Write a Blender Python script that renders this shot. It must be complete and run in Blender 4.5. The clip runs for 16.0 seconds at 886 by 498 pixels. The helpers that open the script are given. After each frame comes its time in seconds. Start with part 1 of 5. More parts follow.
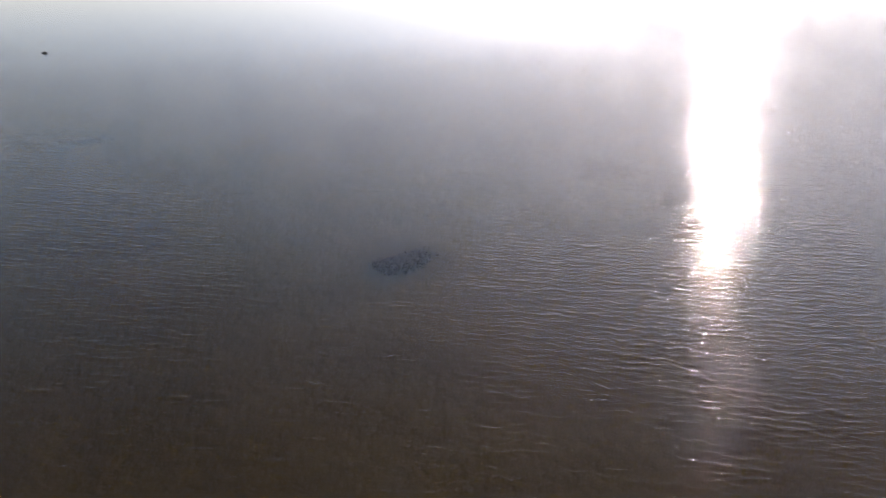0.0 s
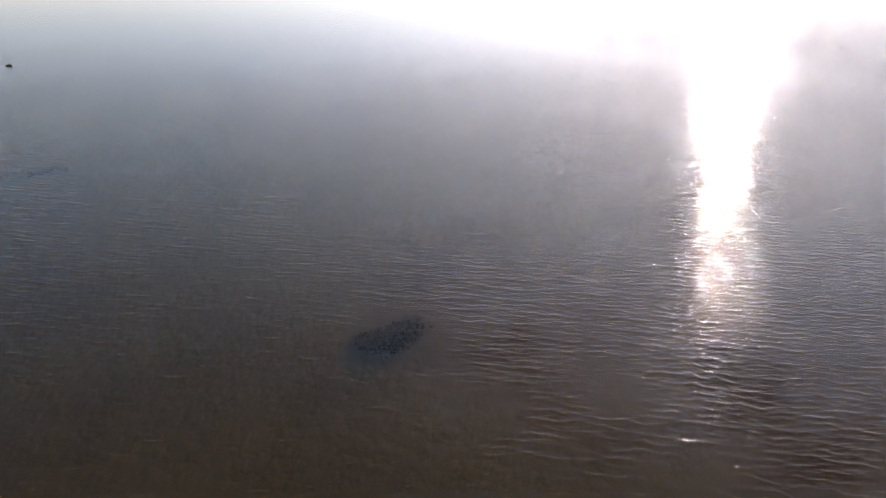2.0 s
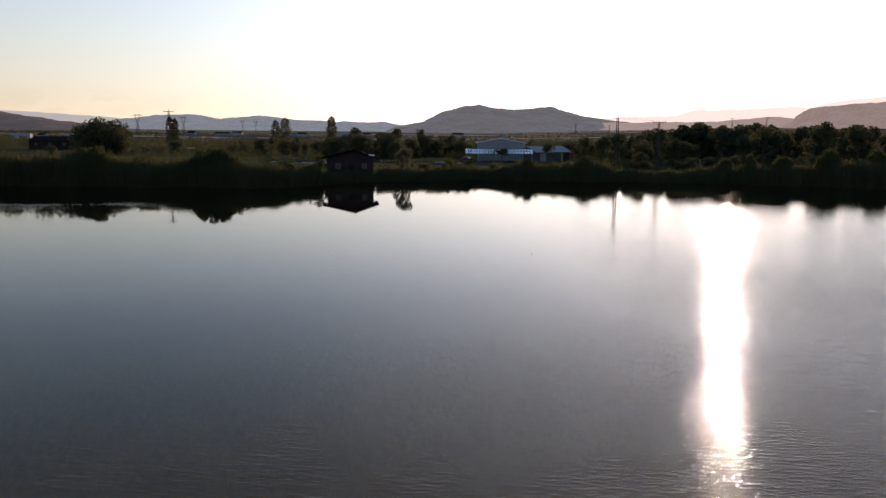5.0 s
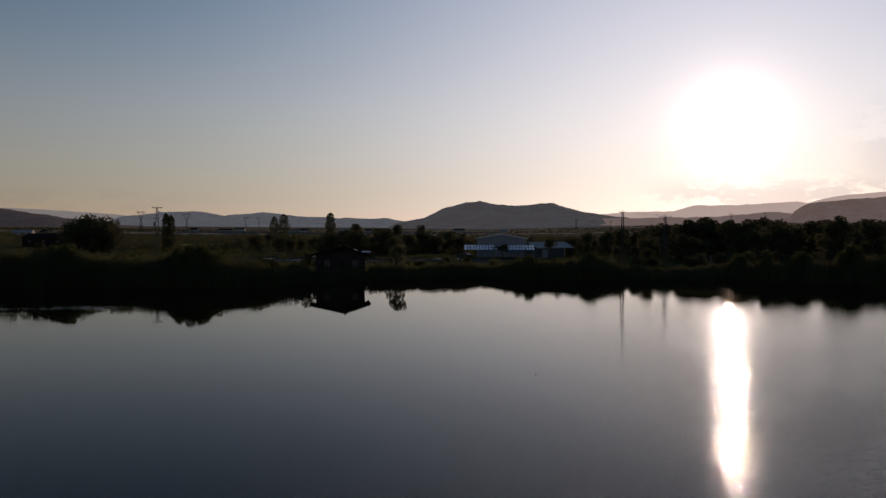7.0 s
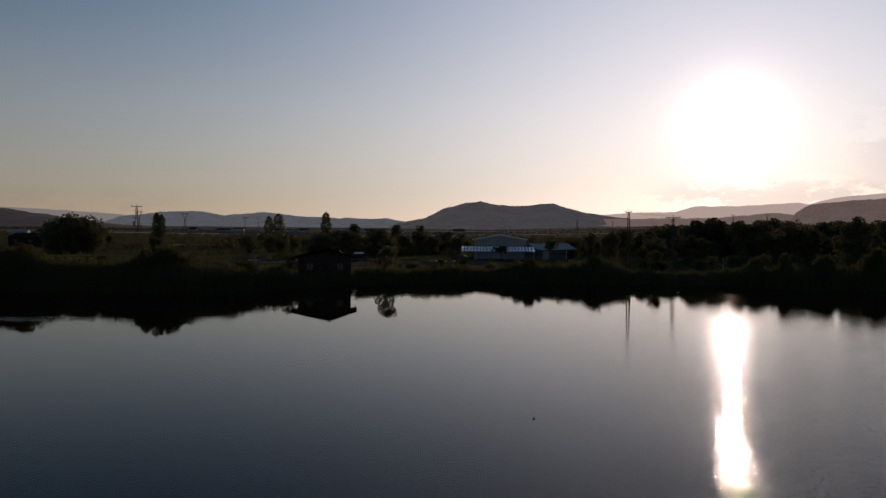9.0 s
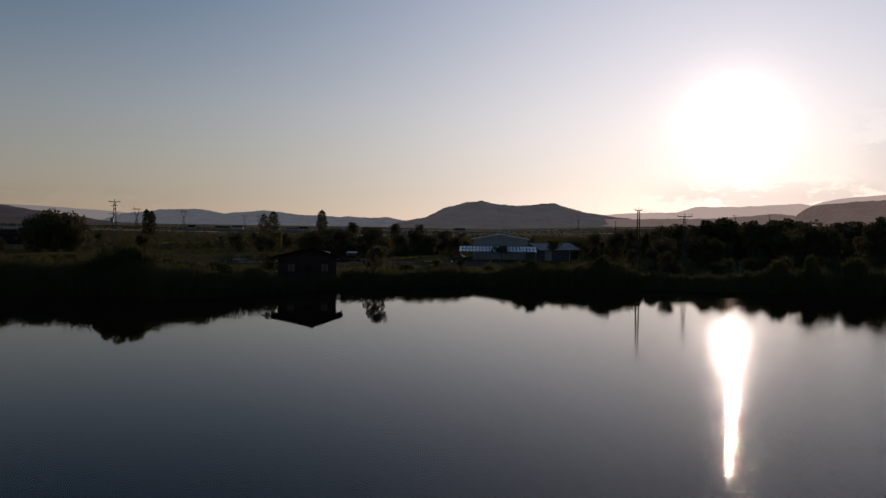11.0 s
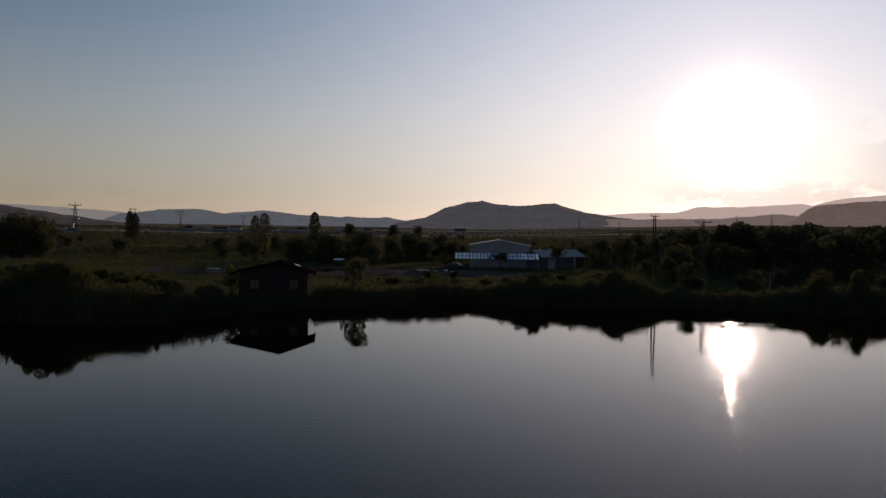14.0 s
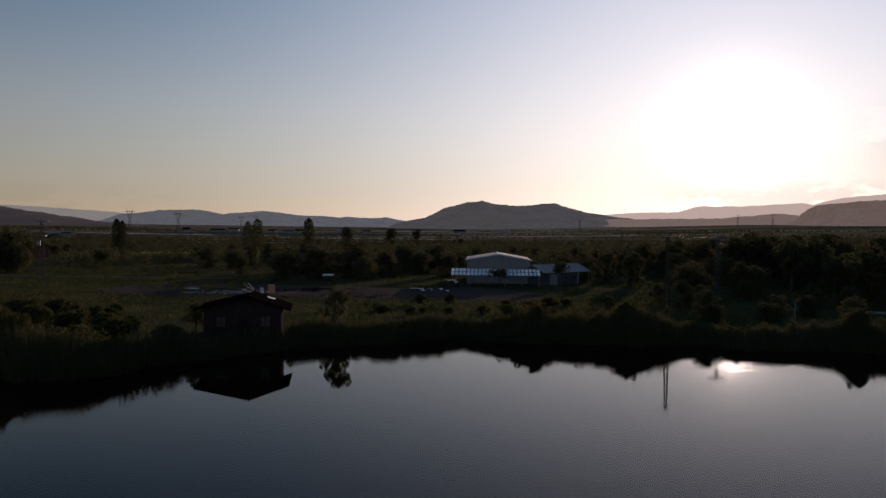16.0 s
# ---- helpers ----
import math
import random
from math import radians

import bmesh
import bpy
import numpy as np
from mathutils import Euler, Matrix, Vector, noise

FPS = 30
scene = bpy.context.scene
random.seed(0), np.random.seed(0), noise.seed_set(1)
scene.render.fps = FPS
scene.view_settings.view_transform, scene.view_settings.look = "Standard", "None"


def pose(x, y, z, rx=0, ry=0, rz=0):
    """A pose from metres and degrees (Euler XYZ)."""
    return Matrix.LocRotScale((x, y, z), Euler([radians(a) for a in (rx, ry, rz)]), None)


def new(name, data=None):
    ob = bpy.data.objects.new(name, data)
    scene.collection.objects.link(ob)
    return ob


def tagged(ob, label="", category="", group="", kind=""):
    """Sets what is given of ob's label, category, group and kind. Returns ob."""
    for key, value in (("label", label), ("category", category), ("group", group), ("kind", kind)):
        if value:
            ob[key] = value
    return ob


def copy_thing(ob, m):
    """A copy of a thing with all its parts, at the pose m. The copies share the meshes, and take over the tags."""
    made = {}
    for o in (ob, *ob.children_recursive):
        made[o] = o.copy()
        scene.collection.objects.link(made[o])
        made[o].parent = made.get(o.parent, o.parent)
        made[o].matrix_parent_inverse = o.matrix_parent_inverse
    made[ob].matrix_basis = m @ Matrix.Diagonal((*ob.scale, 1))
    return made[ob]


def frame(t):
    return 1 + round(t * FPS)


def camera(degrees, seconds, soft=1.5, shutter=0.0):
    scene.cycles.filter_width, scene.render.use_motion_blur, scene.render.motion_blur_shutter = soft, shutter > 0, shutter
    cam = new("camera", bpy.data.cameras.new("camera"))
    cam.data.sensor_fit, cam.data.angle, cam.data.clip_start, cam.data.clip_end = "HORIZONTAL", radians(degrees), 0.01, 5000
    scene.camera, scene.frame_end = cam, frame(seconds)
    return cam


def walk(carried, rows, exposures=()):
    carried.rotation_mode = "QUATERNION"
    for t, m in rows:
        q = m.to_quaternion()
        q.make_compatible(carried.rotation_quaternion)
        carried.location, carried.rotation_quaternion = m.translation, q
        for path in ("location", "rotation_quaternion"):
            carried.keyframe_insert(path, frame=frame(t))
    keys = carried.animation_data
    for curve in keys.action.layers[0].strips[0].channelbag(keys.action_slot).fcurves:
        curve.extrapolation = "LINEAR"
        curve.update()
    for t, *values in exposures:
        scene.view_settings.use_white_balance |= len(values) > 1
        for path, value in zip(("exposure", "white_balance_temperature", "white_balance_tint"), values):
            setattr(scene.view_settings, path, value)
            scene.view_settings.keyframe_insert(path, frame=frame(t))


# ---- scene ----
# ---- camera: a slow forward flight over the lake, first looking down, then tilting up ----
cam = camera(60.5, 16.0, soft=1.5)
# seconds, x, y, z, tilt below level, turn to the right, lean
ROWS = [
    (0.0, -2.65, -34.7, 8.1, 24.6, 0.15, 0.45), (0.8, -2.62, -33.8, 8.1, 24.6, 0.15, 0.45),
    (1.5, -2.58, -32.4, 8.1, 24.6, 0.15, 0.45), (2.0, -2.54, -31.0, 8.1, 24.6, 0.15, 0.45),
    (2.4, -2.51, -29.6, 8.1, 24.6, 0.15, 0.45), (2.8, -2.48, -28.1, 8.1, 24.6, 0.15, 0.45),
    (3.2, -2.45, -26.5, 8.1, 24.6, 0.15, 0.45), (3.6, -2.42, -24.9, 8.1, 24.5, 0.16, 0.45),
    (3.8, -2.40, -24.0, 8.1, 23.15, 0.17, 0.45), (4.0, -2.38, -23.15, 8.1, 20.85, 0.18, 0.47),
    (4.4, -2.34, -21.44, 8.05, 15.96, 0.18, 0.47), (4.8, -2.36, -19.9, 8.0, 10.64, 0.2, 0.42),
    (5.0, -2.32, -19.05, 7.97, 8.33, 0.18, 0.41), (5.2, -2.28, -18.2, 7.95, 6.38, 0.16, 0.40), (5.6, -2.1, -16.4, 7.95, 3.5, 0.11, 0.34),
    (6.1, -1.85, -14.1, 7.97, 1.75, 0.05, 0.28), (6.7, -1.5, -11.2, 7.98, 1.2, 0.0, 0.24),
    (7.3, -1.1, -8.4, 7.98, 1.16, -0.02, 0.22), (8.0, -0.68, -5.1, 8.0, 1.16, -0.04, 0.25),
    (9.0, 0.0, 0.0, 8.1, 1.14, -0.07, 0.38), (10.0, 0.5, 5.15, 8.06, 1.17, -0.1, 0.55),
    (11.3, 1.05, 11.85, 8.0, 1.2, -0.13, 0.72), (12.5, 1.6, 18.01, 8.15, 1.22, -0.15, 0.78),
    (13.2, 1.95, 21.6, 8.6, 1.21, -0.16, 0.76), (14.0, 2.35, 25.62, 9.4, 1.2, -0.17, 0.72),
    (15.0, 2.85, 30.95, 11.0, 1.22, -0.17, 0.64), (16.0, 3.31, 36.31, 12.74, 1.24, -0.17, 0.58)]
walk(cam, [(t, pose(x, y, z, 90 - tilt, 0, -turn) @ pose(0, 0, 0, 0, 0, lean)) for t, x, y, z, tilt, turn, lean in ROWS],
     exposures=[(0.0, 2.54, 6700, 34), (3.7, 2.54, 6700, 34), (4.0, 2.56, 6750, 34), (4.5, 2.32, 6820, 33), (5.0, 1.58, 6850, 30), (6.4, 0.2, 6980, 30.5), (12.5, 0.22, 6980, 30.5), (16.0, 0.38, 6980, 31)])

# ---- low evening sun and sky ----
SUN_UP, SUN_TURN = radians(7.7), radians(20.7)
SUN_WAY = Vector((math.sin(SUN_TURN) * math.cos(SUN_UP), math.cos(SUN_TURN) * math.cos(SUN_UP), math.sin(SUN_UP)))
world = bpy.data.worlds.new("evening_sky")
scene.world = world
world.use_nodes = True
wn, wl = world.node_tree.nodes, world.node_tree.links
wn.clear()
sky = wn.new("ShaderNodeTexSky")
sky.sky_type, sky.sun_disc = "NISHITA", False
sky.sun_elevation, sky.sun_rotation = SUN_UP, SUN_TURN
sky.altitude, sky.air_density, sky.dust_density, sky.ozone_density = 300, 1.1, 0.1, 1.8
SKY = 0.10
back = wn.new("ShaderNodeBackground")
back.inputs["Strength"].default_value = SKY
out_w = wn.new("ShaderNodeOutputWorld")


def wmath(op, a, b=None):
    n = wn.new("ShaderNodeMath")
    n.operation = op
    for k, v in enumerate((a, b)):
        if v is None:
            continue
        if isinstance(v, (int, float)):
            n.inputs[k].default_value = v
        else:
            wl.new(v, n.inputs[k])
    return n.outputs[0]


# the sun's bright disc and aureole in the evening haze
way = wn.new("ShaderNodeTexCoord").outputs["Generated"]
dot = wn.new("ShaderNodeVectorMath")
dot.operation = "DOT_PRODUCT"
wl.new(way, dot.inputs[0])
dot.inputs[1].default_value = SUN_WAY
ang = wmath("ARCCOSINE", wmath("MINIMUM", dot.outputs["Value"], 0.999999))
core = wmath("MULTIPLY", wmath("EXPONENT", wmath("MULTIPLY", wmath("POWER", wmath("DIVIDE", ang, radians(0.92)), 2), -1)), 165)
halo = wmath("MULTIPLY", wmath("EXPONENT", wmath("MULTIPLY", wmath("DIVIDE", ang, radians(1.3)), -1)), 30)
veil = wmath("MULTIPLY", wmath("EXPONENT", wmath("MULTIPLY", wmath("POWER", wmath("DIVIDE", ang, radians(26.0)), 2), -1)), 4.0)


def tinted(value, colour):
    n = wn.new("ShaderNodeVectorMath")
    n.operation = "SCALE"
    n.inputs[0].default_value = colour
    wl.new(value, n.inputs["Scale"])
    return n.outputs[0]


tint = wn.new("ShaderNodeVectorMath")
tint.operation = "ADD"
wl.new(tinted(wmath("ADD", core, halo), (1.0, 0.925, 0.80)), tint.inputs[0])
wl.new(tinted(veil, (0.915, 0.945, 0.93)), tint.inputs[1])
add = wn.new("ShaderNodeVectorMath")
add.operation = "ADD"
soft_sky = wn.new("ShaderNodeVectorMath")
soft_sky.operation = "SCALE"
soft_sky.inputs["Scale"].default_value = 0.62
pale = wn.new("ShaderNodeHueSaturation")
height = wn.new("ShaderNodeSeparateXYZ")
wl.new(way, height.inputs[0])
for sock, high, floor, top in (("Saturation", 0.4, 0.6, 1.35), ("Value", 0.17, 0.72, 1.0)):
    n = wn.new("ShaderNodeMapRange")
    n.interpolation_type = "SMOOTHSTEP"
    for k, q in enumerate((0.0, high, floor, top)):
        n.inputs[k + 1].default_value = q
    wl.new(height.outputs[2], n.inputs[0])
    wl.new(n.outputs[0], pale.inputs[sock])
wl.new(sky.outputs[0], pale.inputs["Color"])
wl.new(pale.outputs[0], soft_sky.inputs[0])
wl.new(soft_sky.outputs[0], add.inputs[0])
wl.new(tint.outputs[0], add.inputs[1])

# thin evening clouds low beside the sun
cm = wn.new("ShaderNodeMapping")
cm.inputs["Scale"].default_value = (13, 13, 34)
wl.new(way, cm.inputs[0])
cn = wn.new("ShaderNodeTexNoise")
cn.inputs["Scale"].default_value, cn.inputs["Detail"].default_value, cn.inputs["Roughness"].default_value = 1.3, 7, 0.62
wl.new(cm.outputs[0], cn.inputs["Vector"])
sepz = wn.new("ShaderNodeSeparateXYZ")
wl.new(way, sepz.inputs[0])


def fade(v, a, b):
    n = wn.new("ShaderNodeMapRange")
    n.interpolation_type = "SMOOTHSTEP"
    n.inputs[1].default_value, n.inputs[2].default_value = a, b
    wl.new(v, n.inputs[0])
    return n.outputs[0]


low = wmath("MULTIPLY", fade(sepz.outputs[2], 0.085, 0.045), fade(sepz.outputs[0], 0.22, 0.33))
side = wmath("MULTIPLY", fade(sepz.outputs[2], 0.17, 0.12), wmath("MULTIPLY", fade(sepz.outputs[0], 0.455, 0.50), 0.5))
west = wmath("MULTIPLY", wmath("MULTIPLY", fade(sepz.outputs[2], 0.06, 0.04), fade(sepz.outputs[0], -0.25, -0.4)), 0.16)
zone = wmath("MAXIMUM", west, wmath("MAXIMUM", low, side))
cover = wmath("MULTIPLY", fade(cn.outputs[0], 0.44, 0.53), zone)
dim = wn.new("ShaderNodeMix")
dim.data_type, dim.blend_type = "RGBA", "MULTIPLY"
wl.new(cover, dim.inputs[0])
wl.new(add.outputs[0], dim.inputs[6])
dim.inputs[7].default_value = (0.74, 0.745, 0.785, 1)
wl.new(dim.outputs[2], back.inputs["Color"])
wl.new(back.outputs[0], out_w.inputs["Surface"])

sun = new("sun", bpy.data.lights.new("sun", "SUN"))
sun.data.energy, sun.data.angle, sun.data.color = 2.4, radians(0.53), (1.0, 0.80, 0.58)
sun.rotation_euler = SUN_WAY.to_track_quat("Z", "Y").to_euler()


# ---- materials ----
def material(name):
    m = bpy.data.materials.new(name)
    m.use_nodes = True
    nt = m.node_tree
    return m, nt, nt.nodes["Principled BSDF"]


def ramp(nt, fac, stops):
    r = nt.nodes.new("ShaderNodeValToRGB")
    while len(r.color_ramp.elements) < len(stops):
        r.color_ramp.elements.new(0.5)
    for e, (p, c) in zip(r.color_ramp.elements, stops):
        e.position, e.color = p, (*c, 1)
    nt.links.new(fac, r.inputs[0])
    return r.outputs[0]


def noise_tex(nt, scale, detail=4, rough=0.55, coords="Object", stretch=(1, 1, 1)):
    tc = nt.nodes.new("ShaderNodeTexCoord")
    mp = nt.nodes.new("ShaderNodeMapping")
    mp.inputs["Scale"].default_value = stretch
    n = nt.nodes.new("ShaderNodeTexNoise")
    n.inputs["Scale"].default_value, n.inputs["Detail"].default_value, n.inputs["Roughness"].default_value = scale, detail, rough
    nt.links.new(tc.outputs[coords], mp.inputs[0])
    nt.links.new(mp.outputs[0], n.inputs["Vector"])
    return n.outputs["Fac"]


def mix(nt, fac, a, b, blend="MIX"):
    n = nt.nodes.new("ShaderNodeMix")
    n.data_type, n.blend_type = "RGBA", blend
    for sock, v in ((n.inputs[0], fac), (n.inputs[6], a), (n.inputs[7], b)):
        if isinstance(v, (int, float)):
            sock.default_value = v
        elif isinstance(v, tuple):
            sock.default_value = (*v, 1)
        else:
            nt.links.new(v, sock)
    return n.outputs[2]


def bump(nt, p, fac, dist, strength=1.0, normal=None):
    b = nt.nodes.new("ShaderNodeBump")
    b.inputs["Distance"].default_value, b.inputs["Strength"].default_value = dist, strength
    nt.links.new(fac, b.inputs["Height"])
    if normal:
        nt.links.new(normal, b.inputs["Normal"])
    nt.links.new(b.outputs[0], p.inputs["Normal"])
    return b.outputs[0]


def surface(name, dark, light, scale=3.0, rough=0.8, metal=0.0, fine=40.0, depth=0.01, stretch=(1, 1, 1)):
    """A plain surface: two tones at a large and a small scale, fine relief."""
    m, nt, p = material(name)
    big, small = noise_tex(nt, scale, 4, stretch=stretch), noise_tex(nt, fine, 3)
    c = mix(nt, 0.35, ramp(nt, big, [(0.3, dark), (0.7, light)]), ramp(nt, small, [(0.3, dark), (0.7, light)]))
    nt.links.new(c, p.inputs["Base Color"])
    p.inputs["Roughness"].default_value, p.inputs["Metallic"].default_value = rough, metal
    p.inputs["Specular IOR Level"].default_value = 0.0 if rough >= 0.8 else 0.3
    if depth:
        bump(nt, p, small, depth)
    return m


def leafy(name, dark, light, glow=0.45):
    """Leaves: each island of its own tone, light passes through."""
    m, nt, p = material(name)
    geo, info = nt.nodes.new("ShaderNodeNewGeometry"), nt.nodes.new("ShaderNodeObjectInfo")
    c = ramp(nt, geo.outputs["Random Per Island"], [(0.0, dark), (1.0, light)])
    c = mix(nt, 0.5, c, mix(nt, info.outputs["Random"], dark, light))
    nt.links.new(c, p.inputs["Base Color"])
    p.inputs["Roughness"].default_value = 0.9
    p.inputs["Specular IOR Level"].default_value = 0.0
    tr = nt.nodes.new("ShaderNodeBsdfTranslucent")
    nt.links.new(c, tr.inputs["Color"])
    sh = nt.nodes.new("ShaderNodeMixShader")
    sh.inputs[0].default_value = glow
    nt.links.new(p.outputs[0], sh.inputs[1])
    nt.links.new(tr.outputs[0], sh.inputs[2])
    nt.links.new(sh.outputs[0], nt.nodes["Material Output"].inputs["Surface"])
    return m


M_LEAF = leafy("broad_leaves", (0.047, 0.050, 0.021), (0.090, 0.091, 0.036), 0.28)
M_LEAF_DARK = leafy("dark_leaves", (0.053, 0.053, 0.030), (0.096, 0.093, 0.048), 0.28)
M_LEAF_PALE = leafy("silvery_leaves", (0.055, 0.058, 0.034), (0.10, 0.10, 0.055), 0.4)
M_LEAF_LIME = leafy("lime_leaves", (0.07, 0.08, 0.028), (0.12, 0.13, 0.045), 0.5)
M_REED = leafy("reed_blades", (0.056, 0.055, 0.030), (0.106, 0.102, 0.051), 0.25)
M_GRASS = leafy("grass_blades", (0.049, 0.054, 0.020), (0.096, 0.104, 0.036), 0.33)
M_WEED = leafy("water_weed", (0.021, 0.013, 0.006), (0.042, 0.027, 0.012), 0.1)
M_BARK = surface("bark", (0.06, 0.045, 0.032), (0.16, 0.125, 0.09), 2, 0.9, 0, 14, 0.03, (1, 1, 0.2))
M_POLE_WOOD = surface("weathered_pole_steel", (0.035, 0.032, 0.03), (0.065, 0.06, 0.055), 2, 0.8, 0.0, 20, 0.003)
M_LATTICE = surface("galvanised_steel", (0.05, 0.05, 0.05), (0.09, 0.09, 0.09), 2, 0.8, 0.0, 20, 0)
M_CERAMIC = surface("brown_insulator", (0.07, 0.03, 0.02), (0.12, 0.06, 0.04), 5, 0.25, 0, 20, 0)
M_CABLE = surface("cable", (0.03, 0.03, 0.03), (0.06, 0.06, 0.06), 5, 0.6, 0.3, 20, 0)

# water: clear, ruffled by a light breeze, calm towards the far shore
M_WATER, nt, p = material("lake_water")
p.inputs["Base Color"].default_value = (0.85, 0.78, 0.64, 1)
p.inputs["Transmission Weight"].default_value = 1.0
p.inputs["IOR"].default_value = 1.175
p.inputs["Roughness"].default_value = 0.015


def nmath(nt, op, a, b=None, c=None):
    n = nt.nodes.new("ShaderNodeMath")
    n.operation = op
    for k, v in enumerate((a, b, c)):
        if v is None:
            continue
        if isinstance(v, (int, float)):
            n.inputs[k].default_value = v
        else:
            nt.links.new(v, n.inputs[k])
    return n.outputs[0]


def smooth(nt, v, a, b, lo=0.0, hi=1.0):
    n = nt.nodes.new("ShaderNodeMapRange")
    n.interpolation_type = "SMOOTHSTEP"
    for k, q in enumerate((a, b, lo, hi)):
        n.inputs[k + 1].default_value = q
    nt.links.new(v, n.inputs[0])
    return n.outputs[0]


def wavelets(nt, scale, turn, bent, seed):
    """Trains of small wind waves with short, wandering crests."""
    tc = nt.nodes.new("ShaderNodeTexCoord")
    mp = nt.nodes.new("ShaderNodeMapping")
    mp.inputs["Rotation"].default_value, mp.inputs["Location"].default_value = (0, 0, turn), (seed, seed * 1.7, 0)
    n = nt.nodes.new("ShaderNodeTexWave")
    n.wave_type, n.bands_direction, n.wave_profile = "BANDS", "Y", "SIN"
    n.inputs["Scale"].default_value, n.inputs["Distortion"].default_value = scale, bent
    n.inputs["Detail"].default_value, n.inputs["Detail Scale"].default_value, n.inputs["Detail Roughness"].default_value = 2.0, 1.5, 0.55
    nt.links.new(tc.outputs["Object"], mp.inputs[0])
    nt.links.new(mp.outputs[0], n.inputs["Vector"])
    return nmath(nt, "POWER", n.outputs["Fac"], 5.0)


gust = smooth(nt, noise_tex(nt, 1.0, 3, 0.5, stretch=(0.7, 1.5, 1)), 0.34, 0.64, 0.55, 1.05)
wave = nmath(nt, "MULTIPLY", wavelets(nt, 1.3, 0.24, 5.5, 3.1), gust)
wave = nmath(nt, "MULTIPLY_ADD", wavelets(nt, 1.9, -0.06, 5.0, 11.7), 0.55, wave)
wave = nmath(nt, "MULTIPLY_ADD", wavelets(nt, 2.4, 0.60, 5.0, 23.9), 0.2, wave)
wave = nmath(nt, "MULTIPLY_ADD", wavelets(nt, 0.6, 0.08, 4.5, 5.3), 0.62, wave)
wave = nmath(nt, "MULTIPLY_ADD", noise_tex(nt, 1.0, 2, 0.5, stretch=(2.0, 3.8, 1)), 0.28, wave)
wave = nmath(nt, "MULTIPLY_ADD", noise_tex(nt, 4.5, 1, 0.5), 0.06, wave)
sepw = nt.nodes.new("ShaderNodeSeparateXYZ")
nt.links.new(nt.nodes.new("ShaderNodeTexCoord").outputs["Object"], sepw.inputs[0])
fringe = nmath(nt, "SUBTRACT", noise_tex(nt, 0.07, 3, 0.55), 0.5)
lee = nmath(nt, "MULTIPLY_ADD", nmath(nt, "MAXIMUM", sepw.outputs[0], -2.0), -0.5, sepw.outputs[1])
lee = nmath(nt, "MULTIPLY_ADD", fringe, 9.0, lee)
open_water = smooth(nt, lee, -11.0, 30.0, 1.0, 0.008)
# the breeze dies away towards the far shore, and sooner in the west
reach = nmath(nt, "MAXIMUM", nmath(nt, "SUBTRACT", nmath(nt, "MULTIPLY_ADD", fringe, 9.0, sepw.outputs[1]), 20.0), 0.0)
fading = nmath(nt, "MULTIPLY", nmath(nt, "EXPONENT", nmath(nt, "DIVIDE", reach, -24.0)), 0.75)
fading = nmath(nt, "MULTIPLY", fading, smooth(nt, reach, 38.0, 66.0, 1.0, 0.6))
breath = nmath(nt, "MULTIPLY", smooth(nt, nmath(nt, "MULTIPLY_ADD", fringe, 7.0, sepw.outputs[0]), -2.0, 14.0), fading)
# cat's-paws of wind in streaks under the eastern and the western shore
streak = smooth(nt, noise_tex(nt, 0.3, 3, 0.5, stretch=(0.30, 2.4, 1)), 0.52, 0.62)


def window(v, a, b, soft):
    """One between a and b, falling to nothing outside."""
    return nmath(nt, "MULTIPLY", smooth(nt, v, a - soft, a + soft), smooth(nt, v, b - soft, b + soft, 1.0, 0.0))


east_paw = nmath(nt, "MULTIPLY", window(sepw.outputs[0], 25.0, 40.0, 3.0), window(sepw.outputs[1], 105.0, 111.0, 2.0))
west_paw = nmath(nt, "MULTIPLY", window(sepw.outputs[0], -70.0, -36.0, 6.0), window(sepw.outputs[1], 63.0, 72.0, 3.0))
cat_paw = nmath(nt, "MULTIPLY", streak, nmath(nt, "MAXIMUM", nmath(nt, "MULTIPLY", east_paw, 0.10), nmath(nt, "MULTIPLY", west_paw, 0.55)))
# weed close under the surface stills the ripples over it and behind it
sep_d = nt.nodes.new("ShaderNodeVectorMath")
sep_d.operation = "DISTANCE"
still = nt.nodes.new("ShaderNodeMapping")
still.inputs["Location"].default_value, still.inputs["Scale"].default_value = (3.5 / 1.15, 17.75 / 1.15, 0), (1 / 1.15, 1 / 1.15, 0)
nt.links.new(nt.nodes.new("ShaderNodeTexCoord").outputs["Object"], still.inputs[0])
nt.links.new(still.outputs[0], sep_d.inputs[0])
over_weed = smooth(nt, nmath(nt, "MULTIPLY_ADD", fringe, 0.8, sep_d.outputs["Value"]), 0.55, 1.2, 0.5, 1.0)
calm = nmath(nt, "MULTIPLY", nmath(nt, "MULTIPLY", nmath(nt, "MAXIMUM", nmath(nt, "MAXIMUM", open_water, breath), cat_paw), smooth(nt, sepw.outputs[0], -10.0, -1.0, 0.8, 1.0)), smooth(nt, noise_tex(nt, 0.11, 3, 0.5), 0.3, 0.6, 0.9, 1.05))
calm = nmath(nt, "MULTIPLY", calm, over_weed)
bump(nt, p, nmath(nt, "MULTIPLY", wave, nmath(nt, "MULTIPLY", calm, smooth(nt, sepw.outputs[0], 9.0, 26.0, 1.0, 1.3))), 0.0064)

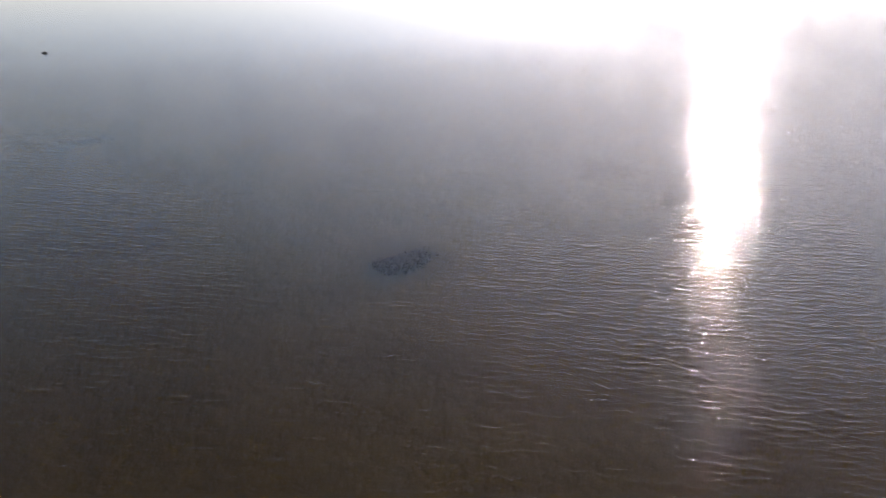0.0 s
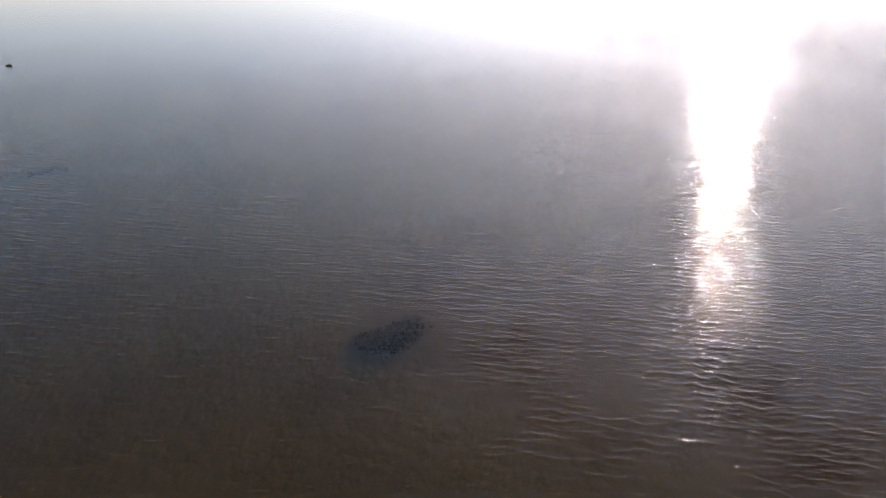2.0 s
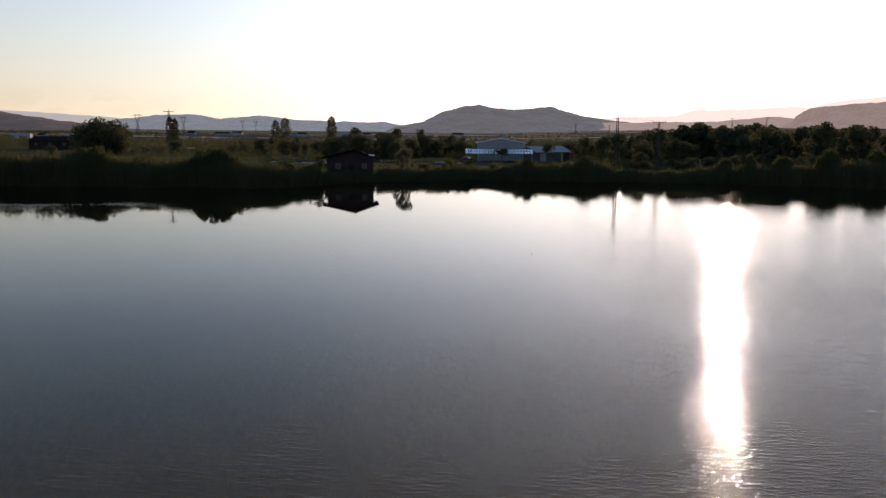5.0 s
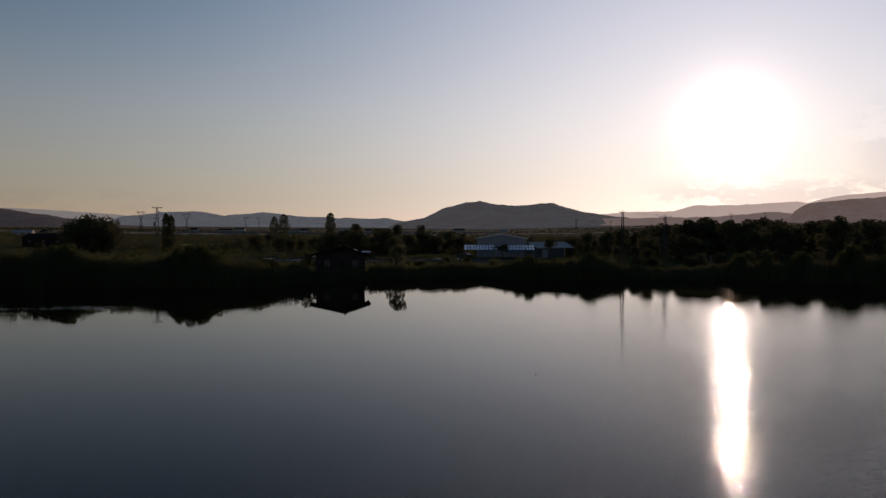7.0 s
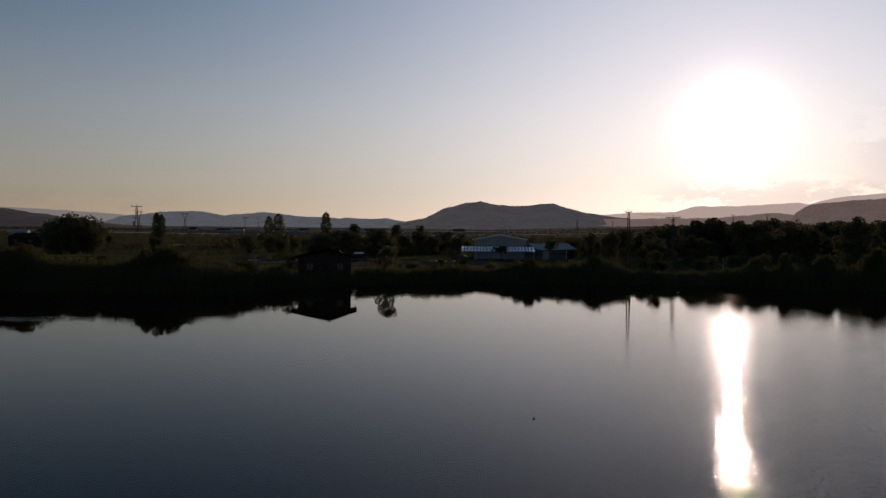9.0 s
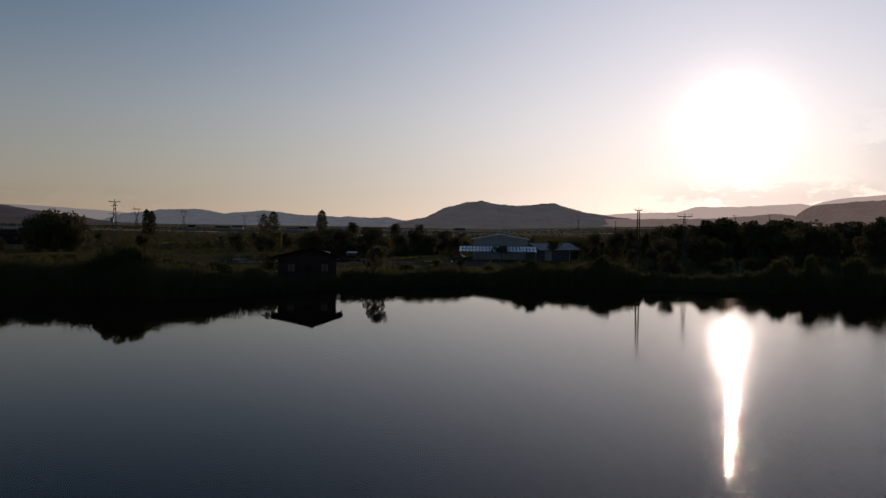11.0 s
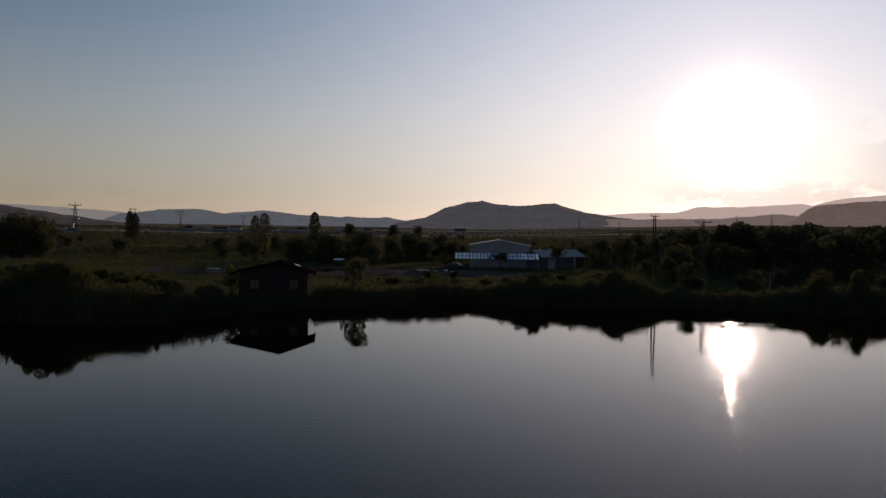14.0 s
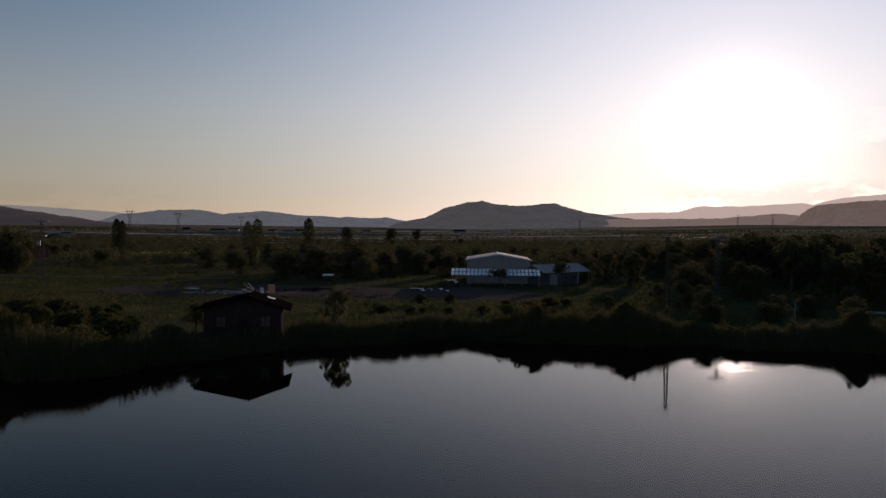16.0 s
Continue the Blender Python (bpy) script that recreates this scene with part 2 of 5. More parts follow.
# lake bed: brown silt, painted near-black farther out for light lost in depth
M_BED, nt, p = material("lake_silt")
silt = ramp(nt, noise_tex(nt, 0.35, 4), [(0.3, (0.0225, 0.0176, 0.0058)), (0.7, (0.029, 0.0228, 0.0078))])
# the dark of deep water put into the bed colour
deep_shade = ramp(nt, noise_tex(nt, 0.5, 4), [(0.3, (0.0016, 0.0015, 0.0014)), (0.7, (0.0032, 0.0029, 0.0024))])
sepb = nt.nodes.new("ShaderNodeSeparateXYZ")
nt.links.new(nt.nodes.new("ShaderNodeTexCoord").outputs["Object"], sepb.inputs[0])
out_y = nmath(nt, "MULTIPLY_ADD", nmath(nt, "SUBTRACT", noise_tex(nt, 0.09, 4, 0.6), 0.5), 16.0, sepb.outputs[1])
nt.links.new(mix(nt, smooth(nt, out_y, -1.0, 16.0), silt, deep_shade), p.inputs["Base Color"])
p.inputs["Roughness"].default_value = 0.9
p.inputs["Specular IOR Level"].default_value = 0.0
bump(nt, p, noise_tex(nt, 3, 3), 0.02)

# ground: rough grass, bare earth, far away a patchwork of fields
M_GROUND, nt, p = material("meadow_and_fields")
n1, n2, n3 = noise_tex(nt, 0.045, 5), noise_tex(nt, 0.6, 5), noise_tex(nt, 6, 3)
near = ramp(nt, n1, [(0.36, (0.034, 0.036, 0.015)), (0.5, (0.053, 0.050, 0.023)), (0.6, (0.086, 0.068, 0.046)), (0.72, (0.048, 0.047, 0.020))])
near = mix(nt, 0.45, near, ramp(nt, n2, [(0.3, (0.03, 0.036, 0.012)), (0.7, (0.095, 0.087, 0.044))]))
tc = nt.nodes.new("ShaderNodeTexCoord")
mp = nt.nodes.new("ShaderNodeMapping")
mp.inputs["Scale"].default_value = (0.0035, 0.0085, 0.0)
mp.inputs["Rotation"].default_value = (0, 0, 0.25)
vo = nt.nodes.new("ShaderNodeTexVoronoi")
vo.inputs["Scale"].default_value = 1.0
nt.links.new(tc.outputs["Object"], mp.inputs[0])
nt.links.new(mp.outputs[0], vo.inputs["Vector"])
sep = nt.nodes.new("ShaderNodeSeparateColor")
nt.links.new(vo.outputs["Color"], sep.inputs[0])
fields = ramp(nt, sep.outputs[0], [(0.0, (0.09, 0.078, 0.045)), (0.25, (0.17, 0.14, 0.09)), (0.5, (0.26, 0.205, 0.14)), (0.75, (0.11, 0.095, 0.06)), (1.0, (0.34, 0.27, 0.19))])
fields = mix(nt, 0.3, fields, near)
sp = nt.nodes.new("ShaderNodeSeparateXYZ")
nt.links.new(tc.outputs["Object"], sp.inputs[0])
mr = nt.nodes.new("ShaderNodeMapRange")
mr.inputs[1].default_value, mr.inputs[2].default_value = 900, 1200
nt.links.new(sp.outputs[1], mr.inputs[0])
nt.links.new(mix(nt, mr.outputs[0], near, fields), p.inputs["Base Color"])
p.inputs["Roughness"].default_value = 0.95
p.inputs["Specular IOR Level"].default_value = 0.0
bump(nt, p, n3, 0.08)



def far_hill(name, dark, light, scale, haze_glow):
    """A hill kilometres off; the evening haze before it is painted on as emission."""
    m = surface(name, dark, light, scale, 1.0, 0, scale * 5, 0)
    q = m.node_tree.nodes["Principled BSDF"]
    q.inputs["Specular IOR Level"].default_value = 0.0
    q.inputs["Emission Color"].default_value, q.inputs["Emission Strength"].default_value = (*haze_glow, 1), 1.0
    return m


# last colour: haze put in as glow; the farthest ridges' base tones are paled too
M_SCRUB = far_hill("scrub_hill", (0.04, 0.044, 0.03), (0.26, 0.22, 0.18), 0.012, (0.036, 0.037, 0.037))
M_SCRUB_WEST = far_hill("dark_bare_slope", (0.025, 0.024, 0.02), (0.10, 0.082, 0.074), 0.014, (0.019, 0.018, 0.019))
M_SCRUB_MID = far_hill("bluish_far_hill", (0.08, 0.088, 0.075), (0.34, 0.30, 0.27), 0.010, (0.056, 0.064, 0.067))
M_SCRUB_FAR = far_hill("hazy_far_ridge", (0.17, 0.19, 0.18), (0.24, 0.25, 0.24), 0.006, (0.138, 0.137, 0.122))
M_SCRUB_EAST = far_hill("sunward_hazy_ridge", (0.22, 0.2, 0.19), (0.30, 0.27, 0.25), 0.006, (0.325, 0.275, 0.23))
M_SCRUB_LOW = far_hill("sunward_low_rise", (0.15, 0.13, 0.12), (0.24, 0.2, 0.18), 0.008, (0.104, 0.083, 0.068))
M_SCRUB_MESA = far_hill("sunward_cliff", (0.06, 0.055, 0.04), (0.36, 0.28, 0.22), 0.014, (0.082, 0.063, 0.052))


# ---- mesh helpers ----
def mesh_of(name, verts, faces, mats):
    me = bpy.data.meshes.new(name)
    me.from_pydata([tuple(v) for v in verts], [], faces)
    for m in mats if isinstance(mats, (list, tuple)) else [mats]:
        me.materials.append(m)
    me.update()
    return me


def empty(name, m=None):
    ob = new(name)
    ob.empty_display_size = 0.3
    if m is not None:
        ob.matrix_basis = m
    return ob


def part(name, bm, mat, parent, label=""):
    """Links a bmesh, or mesh data, as one mesh object under a thing or a part."""
    if isinstance(bm, bmesh.types.BMesh):
        me = bpy.data.meshes.new(name)
        bm.to_mesh(me)
        bm.free()
        me.materials.append(mat)
    else:
        me = bm
    ob = new(name, me)
    ob.parent = parent
    return tagged(ob, label)


def box(bm, x0, y0, z0, x1, y1, z1, bevel=0.0, m=None):
    b = bmesh.new()
    bmesh.ops.create_cube(b, size=1)
    for v in b.verts:
        v.co = Vector(((x0 + x1) / 2 + v.co.x * (x1 - x0), (y0 + y1) / 2 + v.co.y * (y1 - y0), (z0 + z1) / 2 + v.co.z * (z1 - z0)))
    if bevel:
        bmesh.ops.bevel(b, geom=b.edges[:], offset=bevel, segments=1, affect="EDGES")
    if m is not None:
        b.transform(m)
    t = bpy.data.meshes.new("t")
    b.to_mesh(t)
    b.free()
    bm.from_mesh(t)
    bpy.data.meshes.remove(t)
    return bm


def beam(bm, a, b, r0, r1=None, sides=6):
    """A tapered round bar from a to b."""
    r1 = r0 if r1 is None else r1
    a, b = Vector(a), Vector(b)
    q = (b - a).to_track_quat("Z", "Y")
    rings = []
    for c, r in ((a, r0), (b, r1)):
        rings.append([bm.verts.new(c + q @ Vector((r * math.cos(k * math.tau / sides), r * math.sin(k * math.tau / sides), 0))) for k in range(sides)])
    for k in range(sides):
        bm.faces.new((rings[0][k], rings[0][(k + 1) % sides], rings[1][(k + 1) % sides], rings[1][k]))
    bm.faces.new(rings[0][::-1])
    bm.faces.new(rings[1])
    return bm


def prism(bm, outline, y0, y1):
    """Pulls an outline in x and z from y0 to y1."""
    a = [bm.verts.new((x, y0, z)) for x, z in outline]
    b = [bm.verts.new((x, y1, z)) for x, z in outline]
    n = len(a)
    bm.faces.new(a)
    bm.faces.new(b[::-1])
    for k in range(n):
        bm.faces.new((a[k], b[k], b[(k + 1) % n], a[(k + 1) % n]))
    bmesh.ops.recalc_face_normals(bm, faces=bm.faces)
    return bm


# ---- the lie of the land ----
SHORE = [(-700, 60), (-300, 86), (-200, 93), (-120, 98), (-62, 102.5), (-36, 102), (-29, 100.5), (-26, 103), (-24, 107), (-22, 110.5), (-19, 114), (-13, 119.5),
         (-3, 124), (4, 128.5), (11, 126.5), (20, 125), (31, 124.5), (37, 122), (44, 121.5), (50, 120.5), (56, 117), (70, 110), (120, 99), (250, 88), (700, 60)]
SX, SY = [q[0] for q in SHORE], [q[1] for q in SHORE]


def inland(x, y):
    """How far a point lies inland of the water's edge."""
    x, y = np.asarray(x, float), np.asarray(y, float)
    edge = np.interp(x, SX, SY) + 0.6 * np.sin(x * 0.43) + 0.4 * np.sin(x * 1.1 + 2)
    return np.maximum(np.maximum(y - edge, -300 - y), np.abs(x) - 690)


def land(x, y):
    """The height of the ground above the water."""
    x, y = np.asarray(x, float), np.asarray(y, float)
    s = inland(x, y)
    bank = np.where(s < 0, np.maximum(-1.3, s * 0.28), 1.1 * (1 - np.exp(-np.maximum(s, 0) / 2.2)))
    d = np.hypot(x, y)
    rise = 0.0115 * np.maximum(0, d - 750) * np.clip((d - 750) / 500, 0, 1)
    east = np.clip((x / np.maximum(d, 1) - 0.06) / 0.3, 0, 1)
    rise = rise * (1 + 0.9 * east * (y > 0))
    bumps = 0.16 * np.sin(x * 0.21 + 1.3 * np.sin(y * 0.13)) * np.sin(y * 0.17 + 0.7) + 0.08 * np.sin(x * 0.9) * np.cos(y * 0.8)
    return bank + rise + bumps * np.clip((s + 2) / 6, 0.12, 1)


def steps(*spans):
    out = []
    for a, b, n in spans:
        out += list(np.linspace(a, b, n, endpoint=False))
    return np.array(out + [spans[-1][1]])


gx = steps((-4900, -700, 30), (-700, -140, 50), (-140, 140, 180), (140, 700, 50), (700, 4900, 30))
gy = steps((-4900, -310, 20), (-310, -290, 8), (-290, 80, 40), (80, 180, 110), (180, 420, 80), (420, 1200, 50), (1200, 4900, 60))
X, Y = np.meshgrid(gx, gy)
Z = land(X, Y)
w, h = len(gx), len(gy)
idx = np.arange(w * h).reshape(h, w)
faces = np.stack([idx[:-1, :-1], idx[:-1, 1:], idx[1:, 1:], idx[1:, :-1]], -1).reshape(-1, 4)
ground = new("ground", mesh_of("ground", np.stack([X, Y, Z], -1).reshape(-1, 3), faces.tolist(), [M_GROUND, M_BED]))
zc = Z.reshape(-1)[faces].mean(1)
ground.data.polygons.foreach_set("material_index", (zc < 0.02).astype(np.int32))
ground.data.polygons.foreach_set("use_smooth", np.ones(len(faces), bool))
tagged(ground, "rough grassy lake shore and dry patchwork fields", "ground", kind="structure")

lake = new("water", mesh_of("water", [(-760, -330, 0), (760, -330, 0), (760, 160, 0), (-760, 160, 0)], [(0, 1, 2, 3)], M_WATER))
lake.visible_shadow = False
tagged(lake, "calm lake water ruffled by small ripples", "water", kind="structure")


# ---- hills on the horizon ----
def ridge(name, label, far, depth, line, mat, seed, rough=1.0):
    """A hill range: its skyline as (side, height) in hundredths of the distance."""
    us, vs = [q[0] / 100 for q in line], [(q[1] + 0.0125 * q[0]) / 100 for q in line]
    n, rows = 220, 14
    u = np.linspace(us[0], us[-1], n)
    crest = np.interp(u, us, vs) * far + 8
    verts = []
    for j in range(rows + 1):
        k = j / rows
        y = far - depth * (1 - k) if k < 0.75 else far + (k - 0.75) * depth * 0.8
        s = min(1.0, k / 0.72)
        for i in range(n):
            x = u[i] * far
            foot = float(land(x, y)) - 6
            g = noise.fractal(Vector((x / 160 + seed, y / 160, seed)), 0.9, 2.0, 5)
            c = crest[i] + rough * 4.8 * noise.fractal(Vector((x / 75 + seed, 3.3, 0)), 0.7, 2.0, 6)
            prof = s ** 1.4 if k < 0.75 else 1.0 - (k - 0.75) * 1.2
            verts.append((x, y, foot + (c - foot) * prof + g * rough * 9 * s * (1 - s) * 3))
    f = [(j * n + i, j * n + i + 1, (j + 1) * n + i + 1, (j + 1) * n + i) for j in range(rows) for i in range(n - 1)]
    ob = new(name, mesh_of(name, verts, f, mat))
    for q in ob.data.polygons:
        q.use_smooth = True
    return tagged(ob, label, "hill", kind="structure")


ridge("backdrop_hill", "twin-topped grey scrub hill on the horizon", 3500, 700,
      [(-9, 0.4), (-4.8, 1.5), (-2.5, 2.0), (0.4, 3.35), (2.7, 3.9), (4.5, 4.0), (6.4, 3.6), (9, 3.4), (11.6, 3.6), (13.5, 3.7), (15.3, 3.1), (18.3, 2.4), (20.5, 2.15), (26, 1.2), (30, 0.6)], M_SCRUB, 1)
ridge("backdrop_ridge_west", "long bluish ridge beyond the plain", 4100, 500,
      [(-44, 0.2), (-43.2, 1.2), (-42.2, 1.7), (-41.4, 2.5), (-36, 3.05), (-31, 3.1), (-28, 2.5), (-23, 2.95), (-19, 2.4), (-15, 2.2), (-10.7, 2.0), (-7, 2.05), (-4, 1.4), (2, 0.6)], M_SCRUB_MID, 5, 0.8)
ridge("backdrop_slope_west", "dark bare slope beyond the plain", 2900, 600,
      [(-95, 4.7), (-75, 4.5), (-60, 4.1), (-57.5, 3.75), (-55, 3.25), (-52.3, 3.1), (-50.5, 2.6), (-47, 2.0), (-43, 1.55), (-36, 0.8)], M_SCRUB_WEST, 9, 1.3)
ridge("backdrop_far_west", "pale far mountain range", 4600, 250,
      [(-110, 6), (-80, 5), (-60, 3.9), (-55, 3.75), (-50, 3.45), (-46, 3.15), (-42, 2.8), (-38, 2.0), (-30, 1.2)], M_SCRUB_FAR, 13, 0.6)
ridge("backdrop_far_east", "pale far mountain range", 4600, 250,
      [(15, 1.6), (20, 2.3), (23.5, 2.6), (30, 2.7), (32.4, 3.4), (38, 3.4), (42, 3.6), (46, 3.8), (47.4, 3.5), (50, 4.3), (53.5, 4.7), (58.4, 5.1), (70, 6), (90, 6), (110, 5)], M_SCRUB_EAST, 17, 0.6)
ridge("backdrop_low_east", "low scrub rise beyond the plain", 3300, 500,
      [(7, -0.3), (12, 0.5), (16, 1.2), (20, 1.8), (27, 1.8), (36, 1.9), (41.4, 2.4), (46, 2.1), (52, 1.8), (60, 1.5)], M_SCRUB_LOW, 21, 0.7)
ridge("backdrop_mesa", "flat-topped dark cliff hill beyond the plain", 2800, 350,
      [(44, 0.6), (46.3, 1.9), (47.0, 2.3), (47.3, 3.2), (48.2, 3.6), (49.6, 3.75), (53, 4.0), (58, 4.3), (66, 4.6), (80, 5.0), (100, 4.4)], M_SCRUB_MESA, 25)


# ---- plants ----
def cards(rng, centres, size, flat=0.0, droop=0.0, slim=0.62):
    """Small bent leaf clumps, two triangles each, at the given centres."""
    n = len(centres)
    a = rng.normal(size=(n, 3))
    a[:, 2] *= 1 - flat
    a /= np.linalg.norm(a, axis=1)[:, None] + 1e-9
    b = np.cross(a, rng.normal(size=(n, 3)))
    b /= np.linalg.norm(b, axis=1)[:, None] + 1e-9
    s = size * rng.uniform(0.55, 1.25, (n, 1))
    a, b = a * s, b * s * slim
    a[:, 2] -= droop * s[:, 0]
    c = np.asarray(centres)
    v = np.stack([c - a, c + b * 0.9, c + a, c - b], 1).reshape(-1, 3)
    f = np.arange(4 * n).reshape(n, 4)
    return v, f.tolist()


def limbs(rng, height, r, spread, count, first=0.3):
    """A leaning trunk with tapered limbs; gives the mesh and the limbs' ends."""
    bm = bmesh.new()
    pts = [Vector((0, 0, -0.3))]
    for k in range(1, 6):
        pts.append(Vector((rng.normal() * 0.02 * height, rng.normal() * 0.02 * height, height * 0.8 * k / 5)))
    for k in range(5):
        beam(bm, pts[k], pts[k + 1], r * (1 - 0.17 * k), r * (1 - 0.17 * (k + 1)), 7)
    ends = [pts[5]]
    for k in range(count):
        f = first + (0.95 - first) * k / count
        q = pts[min(4, int(f * 5))].lerp(pts[min(5, int(f * 5) + 1)], f * 5 % 1)
        an = k * 2.4 + rng.uniform(-0.4, 0.4)
        ln = spread * rng.uniform(0.7, 1.05) * (1 - 0.35 * f)
        mid = q + Vector((math.cos(an) * ln * 0.5, math.sin(an) * ln * 0.5, ln * 0.32))
        tip = q + Vector((math.cos(an) * ln, math.sin(an) * ln, ln * rng.uniform(0.45, 0.8)))
        beam(bm, q, mid, r * 0.45 * (1 - f * 0.5), r * 0.26, 5)
        beam(bm, mid, tip, r * 0.26, r * 0.08, 5)
        ends += [mid, tip]
    return bm, ends


def broad_tree(seed, height, width, n, mat, size=0.34, label="", name="tree", lobes=15, low=0.22, flat=0.0, slim=0.62, umbrella=False):
    rng = np.random.default_rng(seed)
    ob = empty(name)
    bm, ends = limbs(rng, height, 0.028 * height + 0.03, width * 0.42, 8)
    part("trunk", bm, M_BARK, ob)
    cs = []
    for k in range(lobes):
        an, zz = rng.uniform(0, math.tau), rng.uniform(low, 0.9)
        rr = width * 0.5 * math.sqrt(max(0.05, 1 - ((zz - 0.5) / 0.52) ** 2)) * rng.uniform(0.35, 0.85)
        cs.append((rr * math.cos(an), rr * math.sin(an), zz * height, rng.uniform(0.12, 0.24) * width))
    cs += [(e.x, e.y, e.z, 0.13 * width) for e in ends[1:] if not umbrella or e.z > 0.6 * height]
    cs.append((0, 0, height * 0.86, 0.16 * width))
    wts = np.array([c[3] ** 2 for c in cs])
    pick = rng.choice(len(cs), n, p=wts / wts.sum())
    d = rng.normal(size=(n, 3))
    d /= np.linalg.norm(d, axis=1)[:, None]
    rad = rng.uniform(0.45, 1.0, n) ** 0.5
    c = np.array([cs[k][:3] for k in pick]) + d * (rad * np.array([cs[k][3] for k in pick]))[:, None] * np.array([1, 1, 0.85])
    c[:, 2] = np.clip(c[:, 2], 0.25, height)
    v, f = cards(rng, c, size, flat, 0.0, slim)
    part("crown", mesh_of("crown", v, f, mat), None, ob)
    return tagged(ob, label, "tree")


def poplar(seed, height, width, n, mat, size=0.32, label="", stems=1):
    rng = np.random.default_rng(seed)
    ob = empty("poplar_tree")
    bm = bmesh.new()
    cl = []
    for s in range(stems):
        ox = (s - (stems - 1) / 2) * width * 0.52
        hh = height * (1 - 0.05 * s)
        beam(bm, (ox, 0, -0.3), (ox, 0, hh * 0.5), 0.2, 0.13, 7)
        beam(bm, (ox, 0, hh * 0.5), (ox, 0, hh * 0.97), 0.13, 0.03, 5)
        for k in range(10):
            an, z = k * 2.4, hh * (0.15 + 0.07 * k)
            beam(bm, (ox, 0, z), (ox + math.cos(an) * width * 0.25, math.sin(an) * width * 0.25, z + 1.6), 0.05, 0.015, 4)
        m = n // stems
        z = rng.uniform(0.1, 1.0, m)
        lump = 1 + 0.14 * np.sin(z * 23 + s) + 0.10 * np.sin(z * 47 + 2 + s)
        prof = np.minimum(1, np.minimum(z * 5, np.sqrt(np.clip((1 - z) * 4.0, 0, 1)))) * lump * width * 0.42
        an, rr = rng.uniform(0, math.tau, m), rng.uniform(0.1, 1, m) ** 0.5
        cl.append(np.stack([ox + np.cos(an) * prof * rr, np.sin(an) * prof * rr, z * hh], 1))
    part("trunk", bm, M_BARK, ob)
    v, f = cards(rng, np.concatenate(cl), size)
    part("crown", mesh_of("crown", v, f, mat), None, ob)
    return tagged(ob, label, "tree")


def set_at(ob, x, y, turn=0, s=1.0, sz=None):
    ob.matrix_basis = pose(x, y, float(land(x, y)), 0, 0, turn) @ Matrix.Diagonal((s, s, sz or s, 1))
    return ob


GROUPS = {"tree": "trees of the shore plain", "bush": "bushes along the shore"}


def again(ob, x, y, turn=0, s=1.0, sz=None, label=""):
    c = copy_thing(ob, Matrix.Identity(4))
    set_at(c, x, y, turn, s, sz)
    kind = ob["category"]
    tagged(ob, group=GROUPS[kind])
    return tagged(c, label, group=GROUPS[kind])




# ---- surfaces of buildings ----
M_PANEL = surface("barn_panel", (0.185, 0.187, 0.215), (0.25, 0.252, 0.28), 0.8, 0.5, 0.1, 9, 0.002)
M_DARKPANEL = surface("dark_grey_panel", (0.06, 0.058, 0.065), (0.10, 0.097, 0.105), 0.8, 0.6, 0.0, 9, 0.002)
M_SHEET = surface("grey_roof_sheet", (0.22, 0.22, 0.235), (0.31, 0.31, 0.325), 0.7, 0.6, 0.0, 12, 0.002)
M_TRIM = surface("white_trim", (0.6, 0.6, 0.6), (0.72, 0.72, 0.72), 2, 0.5, 0, 20, 0)
M_STEEL = surface("painted_steel", (0.16, 0.16, 0.17), (0.24, 0.24, 0.25), 2, 0.5, 0.3, 20, 0)
M_PLASTER = surface("pinkish_plaster", (0.028, 0.018, 0.021), (0.050, 0.034, 0.037), 1.2, 0.9, 0, 18, 0.006)
M_TILE = surface("dark_clay_tiles", (0.022, 0.015, 0.014), (0.048, 0.03, 0.026), 1.5, 0.85, 0, 9, 0.01)
M_FELT = surface("dark_roofing_felt", (0.005, 0.004, 0.005), (0.010, 0.008, 0.009), 1.5, 0.95, 0, 9, 0.004)
M_WOOD = surface("grey_boards", (0.07, 0.055, 0.045), (0.14, 0.11, 0.085), 2, 0.85, 0, 20, 0.004, (1, 1, 0.2))
M_DARKWOOD = surface("dark_stained_boards", (0.016, 0.012, 0.012), (0.034, 0.026, 0.024), 2, 0.9, 0, 20, 0.004, (1, 1, 0.2))
M_PATH = surface("pale_dusty_earth", (0.09, 0.076, 0.066), (0.15, 0.127, 0.11), 0.3, 0.95, 0, 2.5, 0.02)
M_NEWWOOD = surface("pale_boards", (0.45, 0.30, 0.18), (0.6, 0.42, 0.27), 2, 0.8, 0, 20, 0.003)
M_CONCRETE = surface("concrete", (0.25, 0.24, 0.23), (0.38, 0.37, 0.35), 1.5, 0.9, 0, 15, 0.004)
M_WHITE = surface("white_sheet_metal", (0.62, 0.62, 0.62), (0.78, 0.78, 0.78), 1.5, 0.4, 0, 10, 0)
M_GLASS, nt, p = material("window_glass")
p.inputs["Base Color"].default_value, p.inputs["Roughness"].default_value = (0.012, 0.012, 0.014, 1), 0.3
M_POLY = surface("bright_corrugated_sheet", (0.86, 0.86, 0.88), (0.95, 0.95, 0.96), 1.3, 0.36, 0.5, 9, 0)
M_EARTH = surface("bare_trodden_earth", (0.062, 0.047, 0.041), (0.112, 0.084, 0.071), 0.25, 0.95, 0, 2.5, 0.03)
M_LIME = surface("mown_yellow_green_field", (0.16, 0.19, 0.04), (0.27, 0.28, 0.07), 0.1, 0.95, 0, 1.2, 0.03)
